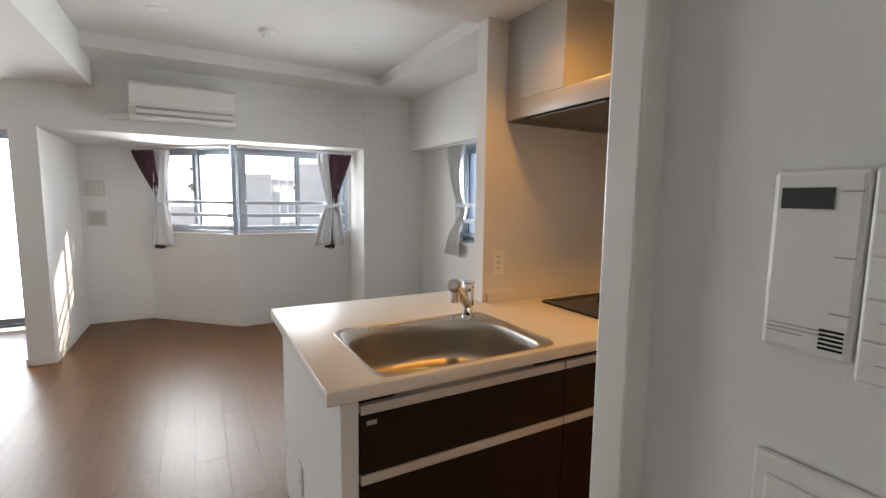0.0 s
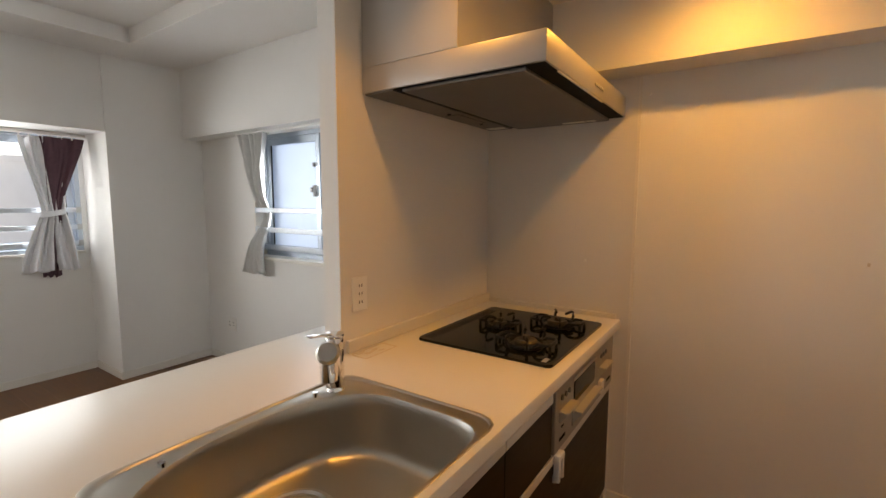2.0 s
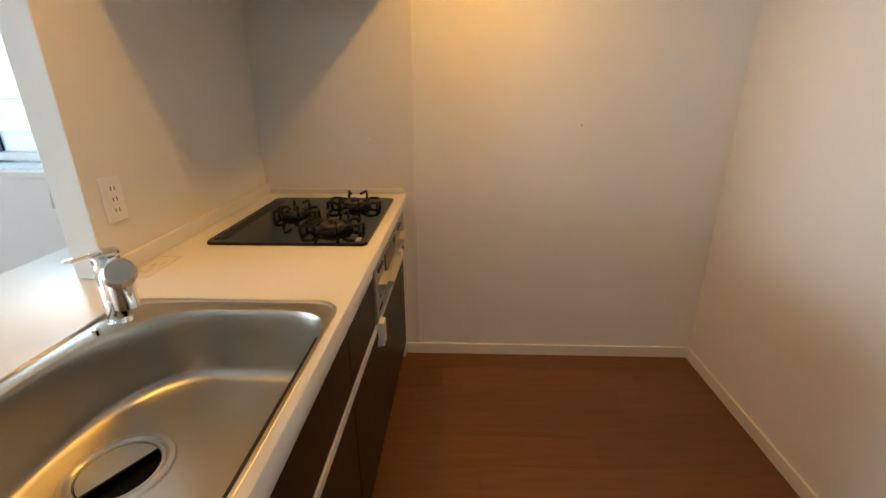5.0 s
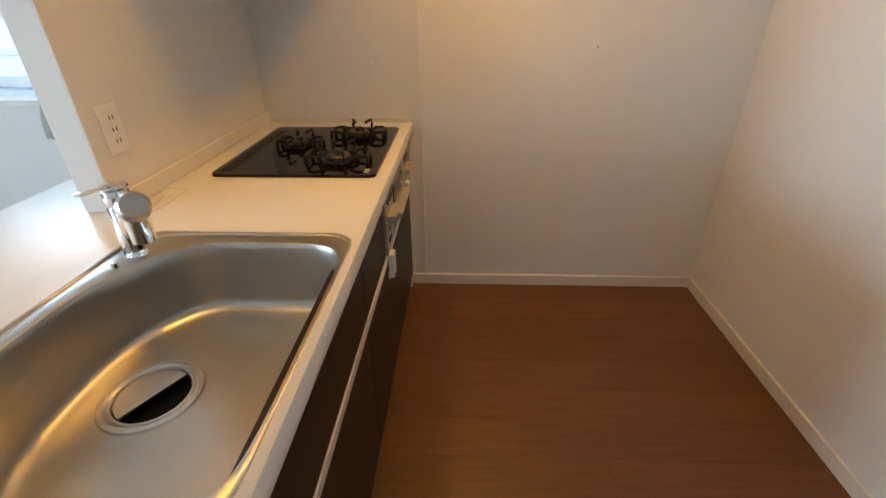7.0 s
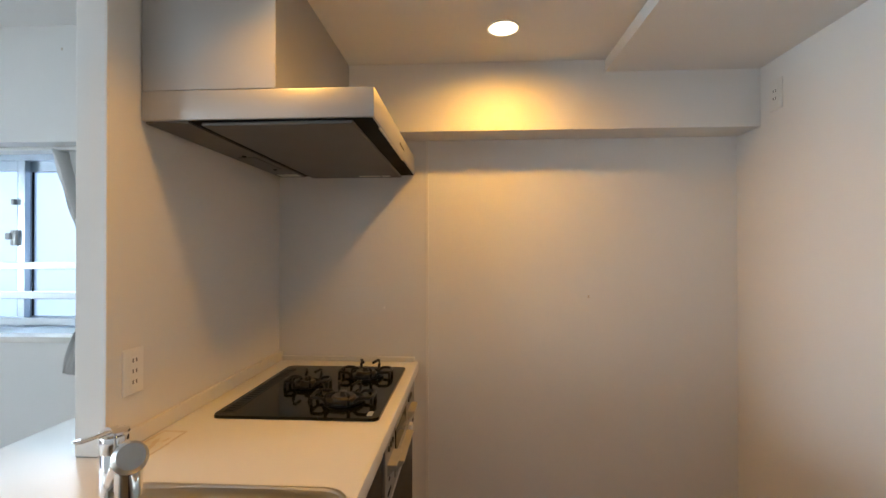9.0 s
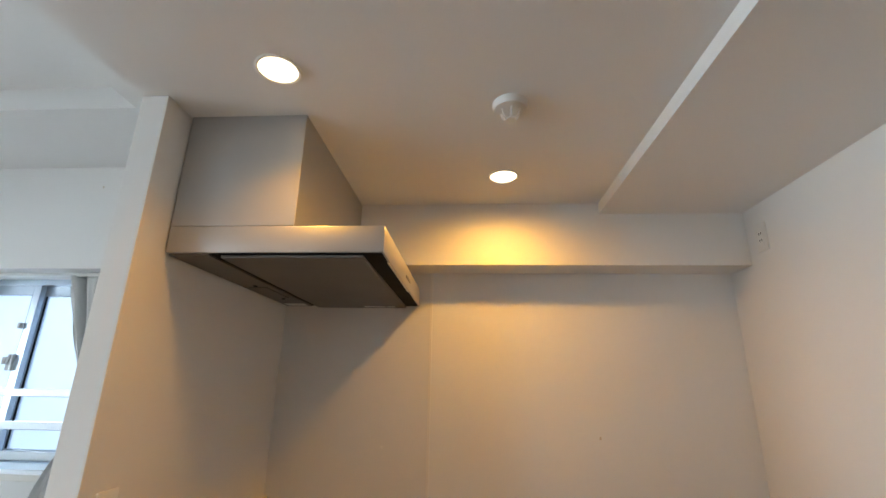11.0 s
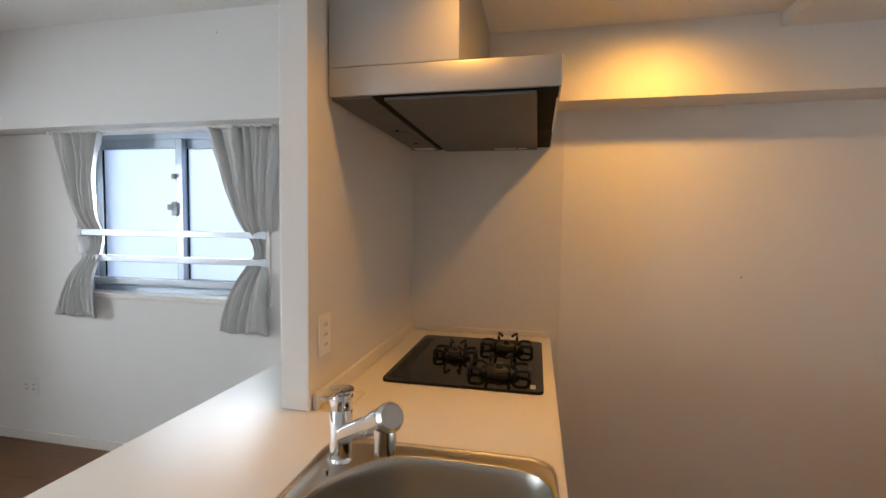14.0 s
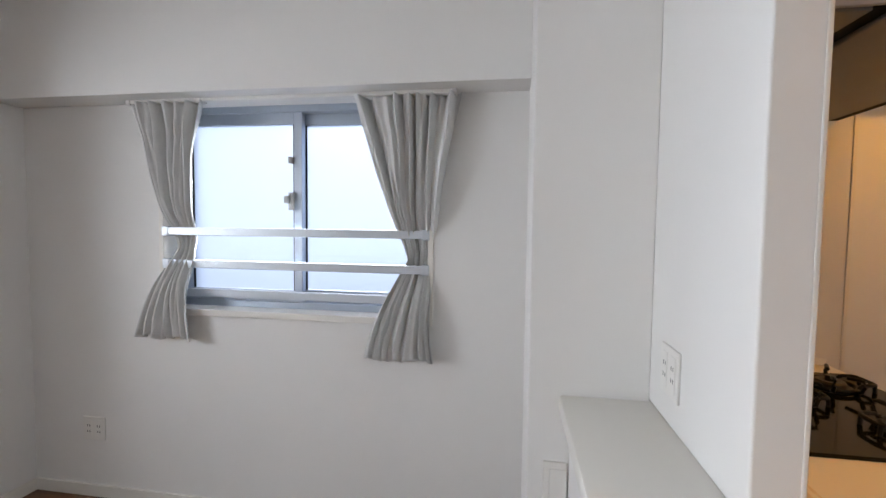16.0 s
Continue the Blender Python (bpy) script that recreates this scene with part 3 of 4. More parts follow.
for i, a in enumerate(ANGLES):
    last.append(bm.verts.new((DR[0] + 0.088 * math.cos(a), DR[1] + 0.088 * math.sin(a), 0.684)))
# the floor falls from the last bowl rings to the drain
for ring, s, k in ((loops[-2], 0.25, 1.0), (loops[-1], 0.5, 1.0)):
    for v in ring:
        v.co.x = SC[0] + (v.co.x - SC[0]) * k + (DR[0] - SC[0]) * s
        v.co.y = SC[1] + (v.co.y - SC[1]) * k + (DR[1] - SC[1]) * s
loops.append(last)
for a, c in zip(loops, loops[1:]):
    for k in range(96):
        j = (k + 1) % 96
        bm.faces.new((a[k], a[j], c[j], c[k]))
part("bowl", bm, BOWL, sink, "brushed steel bowl", smooth=True)
bm = lathe(bmesh.new(), [(0.090, 0.6840), (0.087, 0.6875), (0.078, 0.6880), (0.074, 0.684), (0.072, 0.6825), (0.070, 0.6855), (0.066, 0.6855), (0.064, 0.681)], DR, 40)
part("drain_ring", bm, STEEL, sink, "polished drain ring", smooth=True)
bm = lathe(bmesh.new(), [(0.0, 0.6600), (0.045, 0.6600), (0.064, 0.664), (0.0645, 0.681), (0.0655, 0.681), (0.0655, 0.60), (0.0, 0.598)], DR, 40)
part("drain_basket", bm, DARK, sink, "dark drain opening", smooth=True)
bm = bmesh.new()
prism(bm, [(DR[0] + 0.0625 * math.cos(a), DR[1] + 0.0625 * math.sin(a)) for a in [radians(-34 + 7.25 * k) for k in range(27)]], 0.6805, 0.6845)
part("drain_cover", bm, STEEL, sink, "steel drain cover")
part("overflow_plug", lathe(bmesh.new(), [(0.0, 0.858), (0.007, 0.8575), (0.008, 0.848)], (1.409, 3.318), 16), CHROME, sink, smooth=True)
part("overflow_plug", lathe(bmesh.new(), [(0.0, 0.862), (0.007, 0.8615), (0.008, 0.848)], (1.775, 3.318), 16), CHROME, sink, smooth=True)

FX, FY = 1.841, 3.314
faucet = thing("faucet", (FX, FY, 0.847), "chrome single-lever kitchen faucet with pull-out head", "faucet")
part("base", lathe(bmesh.new(), [(0.0, 0.848), (0.0275, 0.848), (0.0275, 0.852), (0.0255, 0.855), (0.0245, 0.862)], (FX, FY)), CHROME, faucet, smooth=True)
part("body", lathe(bmesh.new(), [(0.0245, 0.86), (0.0245, 0.958), (0.0235, 0.960), (0.0235, 0.963), (0.0245, 0.965), (0.0245, 0.992), (0.0238, 0.9935), (0.0, 0.9935)], (FX, FY)), CHROME, faucet, smooth=True)
WAYF = Vector((-0.71, -0.70, 0)).normalized()
p0 = Vector((FX, FY, 0.900))
p1 = p0 + WAYF * 0.232 + Vector((0, 0, 0.128))
bm = bmesh.new()
rod(bm, p0, p0 + (p1 - p0) * 0.78, 0.0190, 24, 0.0205)
rod(bm, p0 + (p1 - p0) * 0.79, p1, 0.0225, 24, 0.0255)
part("spout", bm, CHROME, faucet, smooth=True)
head = p1 + (p1 - p0).normalized() * 0.002
part("head_cap", rod(bmesh.new(), head, head + (p1 - p0).normalized() * 0.010, 0.0255, 24, 0.020), STEEL, faucet, "brushed head cap", smooth=True)
q = p0 + (p1 - p0) * 0.93
part("nozzle", rod(bmesh.new(), q, q + Vector((0, 0, -0.058)), 0.0205, 24, 0.0185), CHROME, faucet, smooth=True)
bm = lathe(bmesh.new(), [(0.0, 0.9945), (0.0255, 0.9945), (0.0268, 0.998), (0.0255, 1.003), (0.018, 1.005), (0.0, 1.0055)], (FX, FY))
grip = B(0.012, 0.094, -0.0085, 0.0085, 0.9985, 1.0045, b=0.0025)
bmesh.ops.transform(grip, matrix=Matrix.Translation((FX, FY, 0)) @ Matrix.Rotation(math.atan2(-0.06, -1.0), 4, "Z") @ Matrix.Translation((0, 0, 1.0)) @ Matrix.Rotation(radians(-9), 4, "Y") @ Matrix.Translation((0, 0, -1.0)), verts=grip.verts)
tmp = bpy.data.meshes.new("grip")
grip.to_mesh(tmp)
grip.free()
bm.from_mesh(tmp)
bpy.data.meshes.remove(tmp)
part("lever", bm, CHROME, faucet, smooth=True)

# end panel and base of the peninsula
base = thing("peninsula_base", (1.2, 3.3, 0), "white papered low wall under the worktop", "counter base")
part("end_panel", B(1.172, 1.222, 2.872, 3.79, 0, 0.808, b=0.003), WALLPAPER, base)
part("back_panel", B(1.222, 2.560, 3.70, 3.79, 0, 0.808, b=0.003), WALLPAPER, base)


def outlet(m, label, kind="double", category="wall outlet", w=0.070, h=0.118):
    """A wall plate: u across, z up, w out of the wall."""
    o = thing("wall_outlet", None, label, category, m=m)
    part("plate", B(-w / 2, w / 2, 0.0, 0.007, -h / 2, h / 2, b=0.003), PLASTIC, o, local=True)
    n = 3 if kind == "triple" else 2
    cols = 2 if kind == "wide" else 1
    for c in range(cols):
        uc = (c - (cols - 1) / 2) * w * 0.45
        part("insert", B(uc - 0.016, uc + 0.016, 0.0068, 0.0085, -h * 0.36, h * 0.36, b=0.001), PLASTIC, o, local=True)
        for k in range(n):
            zc = (k - (n - 1) / 2) * h * 0.24
            for s in (-0.0062, 0.0062):
                part("slot", B(uc + s - 0.0018, uc + s + 0.0018, 0.0082, 0.0089, zc - 0.0050, zc + 0.0050), DARKGREY, o, local=True)
    return o


def facing(x, y, z, way):
    """A pose on a wall: w points along way ('+x', '-x', '+y', '-y'), z stays up."""
    w = {"+x": Vector((1, 0, 0)), "-x": Vector((-1, 0, 0)), "+y": Vector((0, 1, 0)), "-y": Vector((0, -1, 0))}[way]
    u = w.cross(Vector((0, 0, 1)))
    return Matrix(((u.x, w.x, 0, x), (u.y, w.y, 0, y), (0, 0, 1, z), (0, 0, 0, 1)))


outlet(facing(2.120, 3.498, 1.042, "-y"), "white wall outlet behind the worktop", "triple")
outlet(facing(2.400, 3.579, 0.985, "+y"), "white double wall plate beside the column", "wide", w=0.120, h=0.120)
outlet(facing(EAST, 5.925, 0.335, "-x"), "white double wall outlet below the small window", "wide", w=0.120, h=0.115)
outlet(facing(2.780, SOUTH, 1.955, "+y"), "white refrigerator outlet high on the wall", "double")
outlet(facing(1.172, 3.43, 0.27, "-x"), "white wall outlet on the low wall", "double")

# cabinets
YF = 2.868


def cabinet(x0, x1, label, drawers):
    cab = thing("base_cabinet", ((x0 + x1) / 2, 3.2, 0.0), label, "cabinet", "kitchen base cabinets")
    body = bmesh.new()
    box(body, x0 + 0.001, x0 + 0.016, YF + 0.022, 3.46, 0.09, 0.655)
    box(body, x1 - 0.016, x1 - 0.001, YF + 0.022, 3.46, 0.09, 0.655)
    box(body, x0 + 0.016, x1 - 0.016, 3.44, 3.46, 0.09, 0.655)
    box(body, x0 + 0.016, x1 - 0.016, YF + 0.022, 3.44, 0.09, 0.105)
    box(body, x0 + 0.001, x1 - 0.001, YF + 0.024, YF + 0.040, 0.105, 0.80)
    part("body", body, DARKWOOD, cab)
    part("toe_kick", B(x0, x1, YF + 0.050, YF + 0.066, 0.0, 0.09), DARKWOOD, cab)
    for a, c, z0, z1 in drawers:
        front = part("drawer_front", B(a + 0.0007, c - 0.0007, YF, YF + 0.020, z0, z1 - 0.030, b=0.0015), DARKWOOD, cab)
        h = bmesh.new()
        box(h, a + 0.0015, c - 0.0015, YF - 0.003, YF + 0.020, z1 - 0.028, z1 - 0.001, b=0.002)
        part("handle_rail", h, RAIL, front, "satin metal handle rail")
    return cab


c1 = cabinet(1.224, 1.965, "dark wood-film sink cabinet with metal handle rails", [(1.224, 1.965, 0.585, 0.785), (1.224, 1.965, 0.095, 0.582)])
part("badge", B(1.243, 1.272, YF - 0.0015, YF, 0.725, 0.738, b=0.0005), PLASTICGREY, c1, "small silver badge")
c2 = cabinet(1.967, 2.985, "dark wood-film stove cabinet with metal handle rails", [(1.967, 2.285, 0.585, 0.785), (1.967, 2.985, 0.095, 0.582)])
filler = thing("filler_panel", (3.01, 3.0, 0.0), "cream filler strip beside the cabinet", "filler panel")
part("board", B(2.988, EASTK - 0.004, YF + 0.006, YF + 0.024, 0.0, 0.808, b=0.001), TRIM, filler)
hook = thing("child_lock", (2.30, YF - 0.02, 0.55), "white plastic child lock clipped on the handle rail", "child lock")
part("strap", B(2.296, 2.310, YF - 0.024, YF - 0.0035, 0.500, 0.578, b=0.004), PLASTIC, hook)
part("strap", B(2.328, 2.342, YF - 0.024, YF - 0.0035, 0.500, 0.582, b=0.004), PLASTIC, hook)
part("bridge", B(2.296, 2.342, YF - 0.025, YF - 0.0035, 0.570, 0.588, b=0.005), PLASTIC, hook)
part("pad", B(2.298, 2.340, YF - 0.010, YF, 0.494, 0.520, b=0.004), PLASTIC, hook)
hook2 = thing("child_lock", (2.72, YF - 0.04, 0.66), "white plastic lock clipped on the grill", "child lock")
part("strap", B(2.735, 2.775, YF - 0.030, YF - 0.015, 0.625, 0.675, b=0.004), PLASTIC, hook2)

# built-in grill front
grill = thing("grill", (2.63, YF, 0.59), "silver built-in fish grill with beige control flaps", "grill")
part("fascia", B(2.290, 2.984, YF - 0.008, YF + 0.022, 0.588, 0.805, b=0.003), OVEN, grill)
part("window", B(2.460, 2.700, YF - 0.012, YF - 0.007, 0.690, 0.765, b=0.002), BLACKGLASS, grill, "dark grill window")
part("window_frame", B(2.448, 2.712, YF - 0.0135, YF - 0.007, 0.768, 0.778, b=0.002), KNOB, grill)
part("drawer_front", B(2.448, 2.712, YF - 0.013, YF - 0.007, 0.615, 0.6875, b=0.003), OVEN, grill)


def flap(x0, x1, z0, z1, out):
    """A sloped finger flap: deep at the top, flush at the foot."""
    b = bmesh.new()
    ends = [[b.verts.new((x, y, z)) for y, z in ((YF - 0.0075, z1), (YF - out, z1), (YF - out - 0.001, z1 - 0.006), (YF - 0.011, z0), (YF - 0.0075, z0))] for x in (x0, x1)]
    for k in range(5):
        b.faces.new((ends[0][k], ends[0][(k + 1) % 5], ends[1][(k + 1) % 5], ends[1][k]))
    b.faces.new(ends[0][::-1])
    b.faces.new(ends[1])
    bmesh.ops.recalc_face_normals(b, faces=b.faces[:])
    bmesh.ops.bevel(b, geom=b.edges[:], offset=0.0015, segments=2, affect="EDGES", clamp_overlap=True)
    return b


part("handle", flap(2.452, 2.708, 0.628, 0.668, 0.040), KNOB, grill)
for x in (2.320, 2.770):
    part("control_flap", flap(x, x + 0.115, 0.680, 0.716, 0.036), KNOB, grill, "beige pop-out control flap")
    for k in range(3):
        part("knob", rod(bmesh.new(), (x + 0.022 + 0.034 * k, YF - 0.008, 0.755), (x + 0.022 + 0.034 * k, YF - 0.013, 0.755), 0.009, 16), DARKGREY, grill, "small dark button", smooth=True)
for x in (2.330, 2.895):
    part("badge", B(x, x + 0.052, YF - 0.0095, YF - 0.007, 0.616, 0.626), DARK, grill)
part("mark", B(2.345, 2.365, YF - 0.0092, YF - 0.007, 0.655, 0.661), DARK, grill)

# ---- gas hob ----
hob = thing("gas_hob", (2.6, 3.14, 0.85), "black glass gas hob with three burners", "hob")
bm = prism(bmesh.new(), rounded(2.305, 2.896, 2.884, 3.392, 0.018), 0.8505, 0.860)
bmesh.ops.bevel(bm, geom=[ed for ed in bm.edges if all(v.co.z > 0.859 for v in ed.verts)], offset=0.003, segments=2, affect="EDGES")
part("glass_top", bm, BLACKGLASS, hob, smooth=True)
vent = bmesh.new()
for k in range(22):
    box(vent, 2.345 + 0.022 * k, 2.359 + 0.022 * k, 3.345, 3.372, 0.8602, 0.8625)
box(vent, 2.335, 2.840, 3.338, 3.379, 0.8598, 0.8608, b=0.0)
part("exhaust_grille", vent, IRON, hob)
part("label_plate", B(2.325, 2.362, 2.908, 2.924, 0.8600, 0.8606), PLASTICGREY, hob, "small printed sticker")


def burner(x, y, r, label):
    ring = part("burner", lathe(bmesh.new(), [(r + 0.006, 0.860), (r + 0.006, 0.864), (r - 0.004, 0.867), (r * 0.80, 0.867), (r * 0.76, 0.879), (r * 0.66, 0.884), (r * 0.30, 0.882), (r * 0.24, 0.879), (0.0, 0.879)], (x, y)), BURNER, hob, "heat-stained burner head", smooth=True)
    part("thermo_sensor", rod(bmesh.new(), (x, y, 0.876), (x, y, 0.897), 0.012, 16), BURNER, ring, smooth=True)
    k = 1.0 if r > 0.045 else 0.78
    hoop = [(x + 0.064 * k * math.cos(a), y + 0.064 * k * math.sin(a), 0.870) for a in [2 * math.pi * i / 28 for i in range(29)]]
    trivet = part("trivet", tube(bmesh.new(), hoop, 0.0062, 8), IRON, hob, "black enamelled trivet", smooth=True)
    for side in (-1, 1):
        ear = [Vector((x + u * k, y + side * v * k, z)) for u, v, z in ((-0.046, 0.044, 0.870), (-0.045, 0.052, 0.880), (-0.044, 0.060, 0.885), (-0.042, 0.084, 0.886), (-0.036, 0.094, 0.885), (-0.022, 0.099, 0.884), (0.0, 0.100, 0.884), (0.022, 0.099, 0.884), (0.036, 0.094, 0.885), (0.042, 0.084, 0.886), (0.044, 0.060, 0.885), (0.045, 0.052, 0.880), (0.046, 0.044, 0.870))]
        part("ear", tube(bmesh.new(), ear, 0.0054, 8), IRON, trivet, smooth=True)
        for u in (-0.030, 0.030):
            part("foot", tube(bmesh.new(), [(x + u * k, y + side * 0.097 * k, 0.884), (x + u * k, y + side * 0.099 * k, 0.8606)], 0.0054, 8), IRON, trivet, smooth=True)
        for u in (-1, 1):
            part("prong", tube(bmesh.new(), [(x + u * 0.058 * k, y + side * 0.030 * k, 0.869), (x + u * 0.074 * k, y + side * 0.036 * k, 0.874), (x + u * 0.080 * k, y + side * 0.038 * k, 0.890), (x + u * 0.078 * k, y + side * 0.037 * k, 0.905), (x + u * 0.070 * k, y + side * 0.033 * k, 0.9075), (x + u * 0.042 * k, y + side * 0.020 * k, 0.903)], 0.0055, 8), IRON, trivet, smooth=True)


burner(2.445, 3.027, 0.052, "large burner")
burner(2.747, 3.023, 0.052, "large burner")
burner(2.605, 3.205, 0.036, "small burner")

# ---- range hood ----
hood = thing("range_hood", (2.59, 3.18, 1.70), "silver range hood over the gas hob", "range hood")
HX0, HX1, HY0, HY1 = 2.146, EASTK - 0.004, 2.862, 3.494
part("canopy", B(HX0, HX1, HY0, HY1, 1.705, 1.785, b=0.004), HOODSTEEL, hood, smooth=True)
part("chimney", B(HX0 + 0.0005, 2.874, 3.125, HY1, 1.785, CEILK, b=0.003), HOODSTEEL, hood)
part("intake_gap", B(HX0 + 0.006, HX1 - 0.004, HY0 + 0.006, HY1 - 0.126, 1.7033, 1.7055), DARK, hood, "dark intake gap")
part("lamp_strip", B(HX0 + 0.008, HX1 - 0.008, HY1 - 0.126, HY1 - 0.006, 1.699, 1.7055, b=0.001), HOODDARK, hood, "dull grey lamp strip")
part("filter_panel", B(HX0 + 0.012, HX1 - 0.012, HY0 + 0.060, HY1 - 0.158, 1.692, 1.7025, b=0.004), HOODDARK, hood, "flat grey filter panel")
part("front_lip", B(HX0 + 0.10, HX1 - 0.34, HY0 + 0.003, HY0 + 0.009, 1.7015, 1.7055, b=0.001), RAIL, hood, "pale front lip")
part("light_cover", B(HX0 + 0.44, HX0 + 0.66, HY1 - 0.100, HY1 - 0.034, 1.696, 1.6992, b=0.001), HOODDARK, hood)
for x in (HX0 + 0.42, HX0 + 0.68):
    part("screw", rod(bmesh.new(), (x, HY1 - 0.067, 1.6992), (x, HY1 - 0.067, 1.6955), 0.007, 12), DARK, hood)
part("sticker", B(HX1 - 0.085, HX1 - 0.030, HY1 - 0.112, HY1 - 0.020, 1.6982, 1.699), PAPER, hood, "white printed sticker")
part("sticker", B(HX1 - 0.072, HX1 - 0.038, HY0 + 0.150, HY0 + 0.245, 1.6912, 1.692), PAPER, hood, "white printed sticker")
part("sticker", B(HX1 - 0.072, HX1 - 0.038, HY0 + 0.105, HY0 + 0.142, 1.6912, 1.692), PAPER, hood, "white printed sticker")
for k in range(5):
    part("button", rod(bmesh.new(), (2.585 + 0.022 * k, HY0 + 0.001, 1.740), (2.585 + 0.022 * k, HY0 - 0.004, 1.740), 0.0065, 12), PLASTICGREY, hood, "grey control button")


# ---- lamps ----
def downlight(x, y, z, on, group, spread=0, watts=0):
    d = thing("downlight", None, "round recessed ceiling downlight, lit warm" if on else "round recessed ceiling downlight, switched off", "downlight", group, m=Matrix.Translation((x, y, z)))
    part("rim", lathe(bmesh.new(), [(0.060, 0.0), (0.061, -0.003), (0.057, -0.005), (0.051, -0.003), (0.050, 0.002)], (0, 0), 40), PLASTIC, d, smooth=True, local=True)
    part("lens", lathe(bmesh.new(), [(0.051, -0.0012), (0.030, -0.0018), (0.0, -0.002)], (0, 0), 40), lamp_mat if on else PLASTIC, d, smooth=True, local=True)
    if on:
        lamp = new("downlight_lamp", bpy.data.lights.new("downlight_lamp", "SPOT"))
        lamp.data.energy, lamp.data.color = watts, (1.0, 0.49, 0.080)
        lamp.data.spot_size, lamp.data.spot_blend, lamp.data.shadow_soft_size = radians(spread), 1.0, 0.045
        lamp.matrix_world = look((x, y, z - 0.012), (x, y, 0))


downlight(2.593, 2.492, CEILK, True, "kitchen downlights", 176, 24.5)
downlight(1.940, 3.130, CEILK, True, "kitchen downlights", 118, 16)
downlight(0.697, 5.18, TRAY, False, "living room downlights")
downlight(1.975, 5.18, TRAY, False, "living room downlights")


def detector(x, y, z, label):
    d = thing("fire_detector", (x, y, z), label, "fire detector")
    part("base", lathe(bmesh.new(), [(0.052, z), (0.052, z - 0.012), (0.048, z - 0.022), (0.030, z - 0.026), (0.0, z - 0.026)], (x, y)), PLASTIC, d, smooth=True)
    cage = bmesh.new()
    for k in range(6):
        a = 2 * math.pi * k / 6
        tube(cage, [(x + 0.030 * math.cos(a), y + 0.030 * math.sin(a), z - 0.024), (x + 0.022 * math.cos(a), y + 0.022 * math.sin(a), z - 0.046), (x + 0.010 * math.cos(a), y + 0.010 * math.sin(a), z - 0.050)], 0.003, 6)
    lathe(cage, [(0.0, z - 0.050), (0.014, z - 0.050), (0.014, z - 0.053), (0.0, z - 0.053)], (x, y), 16)
    part("cage", cage, PLASTIC, d, smooth=True)


detector(2.115, 2.505, CEILK, "white ceiling heat detector over the kitchen floor")
detector(1.335, 5.20, TRAY, "white ceiling heat detector in the living room")

# ---- air conditioner ----
ac = thing("air_conditioner", (0.81, 6.27, 1.95), "white wall-mounted air conditioner over the bay", "air conditioner")
AX0, AX1, AY, AZ0, AZ1 = 0.425, 1.192, 6.070, 1.952, 2.232
bm = prism(bmesh.new(), [(6.279, AZ1), (AY + 0.02, AZ1), (AY, AZ1 - 0.02), (AY - 0.002, AZ0 + 0.09), (AY + 0.03, AZ0 + 0.02), (AY + 0.07, AZ0), (6.279, AZ0)], AX0, AX1)
for v in bm.verts:
    v.co = Vector((v.co.z, v.co.x, v.co.y))
bmesh.ops.bevel(bm, geom=list(bm.edges), offset=0.004, segments=2, affect="EDGES")
part("housing", bm, PLASTIC, ac)
part("front_panel", B(AX0 + 0.012, AX1 - 0.012, AY - 0.012, AY - 0.001, AZ0 + 0.105, AZ1 - 0.018, b=0.004), PLASTIC, ac)
part("outlet_slot", B(AX0 + 0.05, AX1 - 0.03, AY - 0.004, AY + 0.008, AZ0 + 0.074, AZ0 + 0.090), PLASTICGREY, ac, "grey air slot")
part("louver", B(AX0 + 0.05, AX1 - 0.03, AY - 0.012, AY + 0.004, AZ0 + 0.040, AZ0 + 0.068, b=0.004), PLASTIC, ac)
part("outlet_slot", B(AX0 + 0.05, AX1 - 0.03, AY + 0.010, AY + 0.022, AZ0 + 0.024, AZ0 + 0.036), PLASTICGREY, ac, "grey air slot")
part("pipe_cover", B(AX0 - 0.145, AX0 - 0.002, 6.220, 6.279, AZ0 - 0.005, AZ0 + 0.050, b=0.010), PLASTIC, ac)

# ---- vents in the bay, access hatch, hall fittings ----
for z, dark in ((1.412, False), (1.110, True)):
    v = thing("wall_vent", (-0.05, 7.52, z), "square cream wall vent" if not dark else "square wall vent with a grey grille", "wall vent", "bay vents")
    part("frame", B(-0.130, 0.035, 7.505, 7.520, z - 0.080, z + 0.080, b=0.004), VENT, v)
    if dark:
        g = bmesh.new()
        for k in range(9):
            box(g, -0.104, 0.010, 7.499, 7.506, z - 0.056 + 0.0125 * k, z - 0.049 + 0.0125 * k)
        part("grille", g, PLASTICGREY, v)
    else:
        part("cover", B(-0.108, 0.014, 7.497, 7.506, z - 0.060, z + 0.060, b=0.004), VENT, v)
hatch = thing("access_hatch", (2.562, 3.75, 0.5), "white access hatch low on the column", "access hatch")
part("frame", B(2.554, 2.562, 3.795, 3.862, 0.30, 0.655, b=0.002), PLASTIC, hatch)
part("door", B(2.550, 2.5555, 3.795, 3.845, 0.32, 0.635, b=0.002), PLASTIC, hatch)

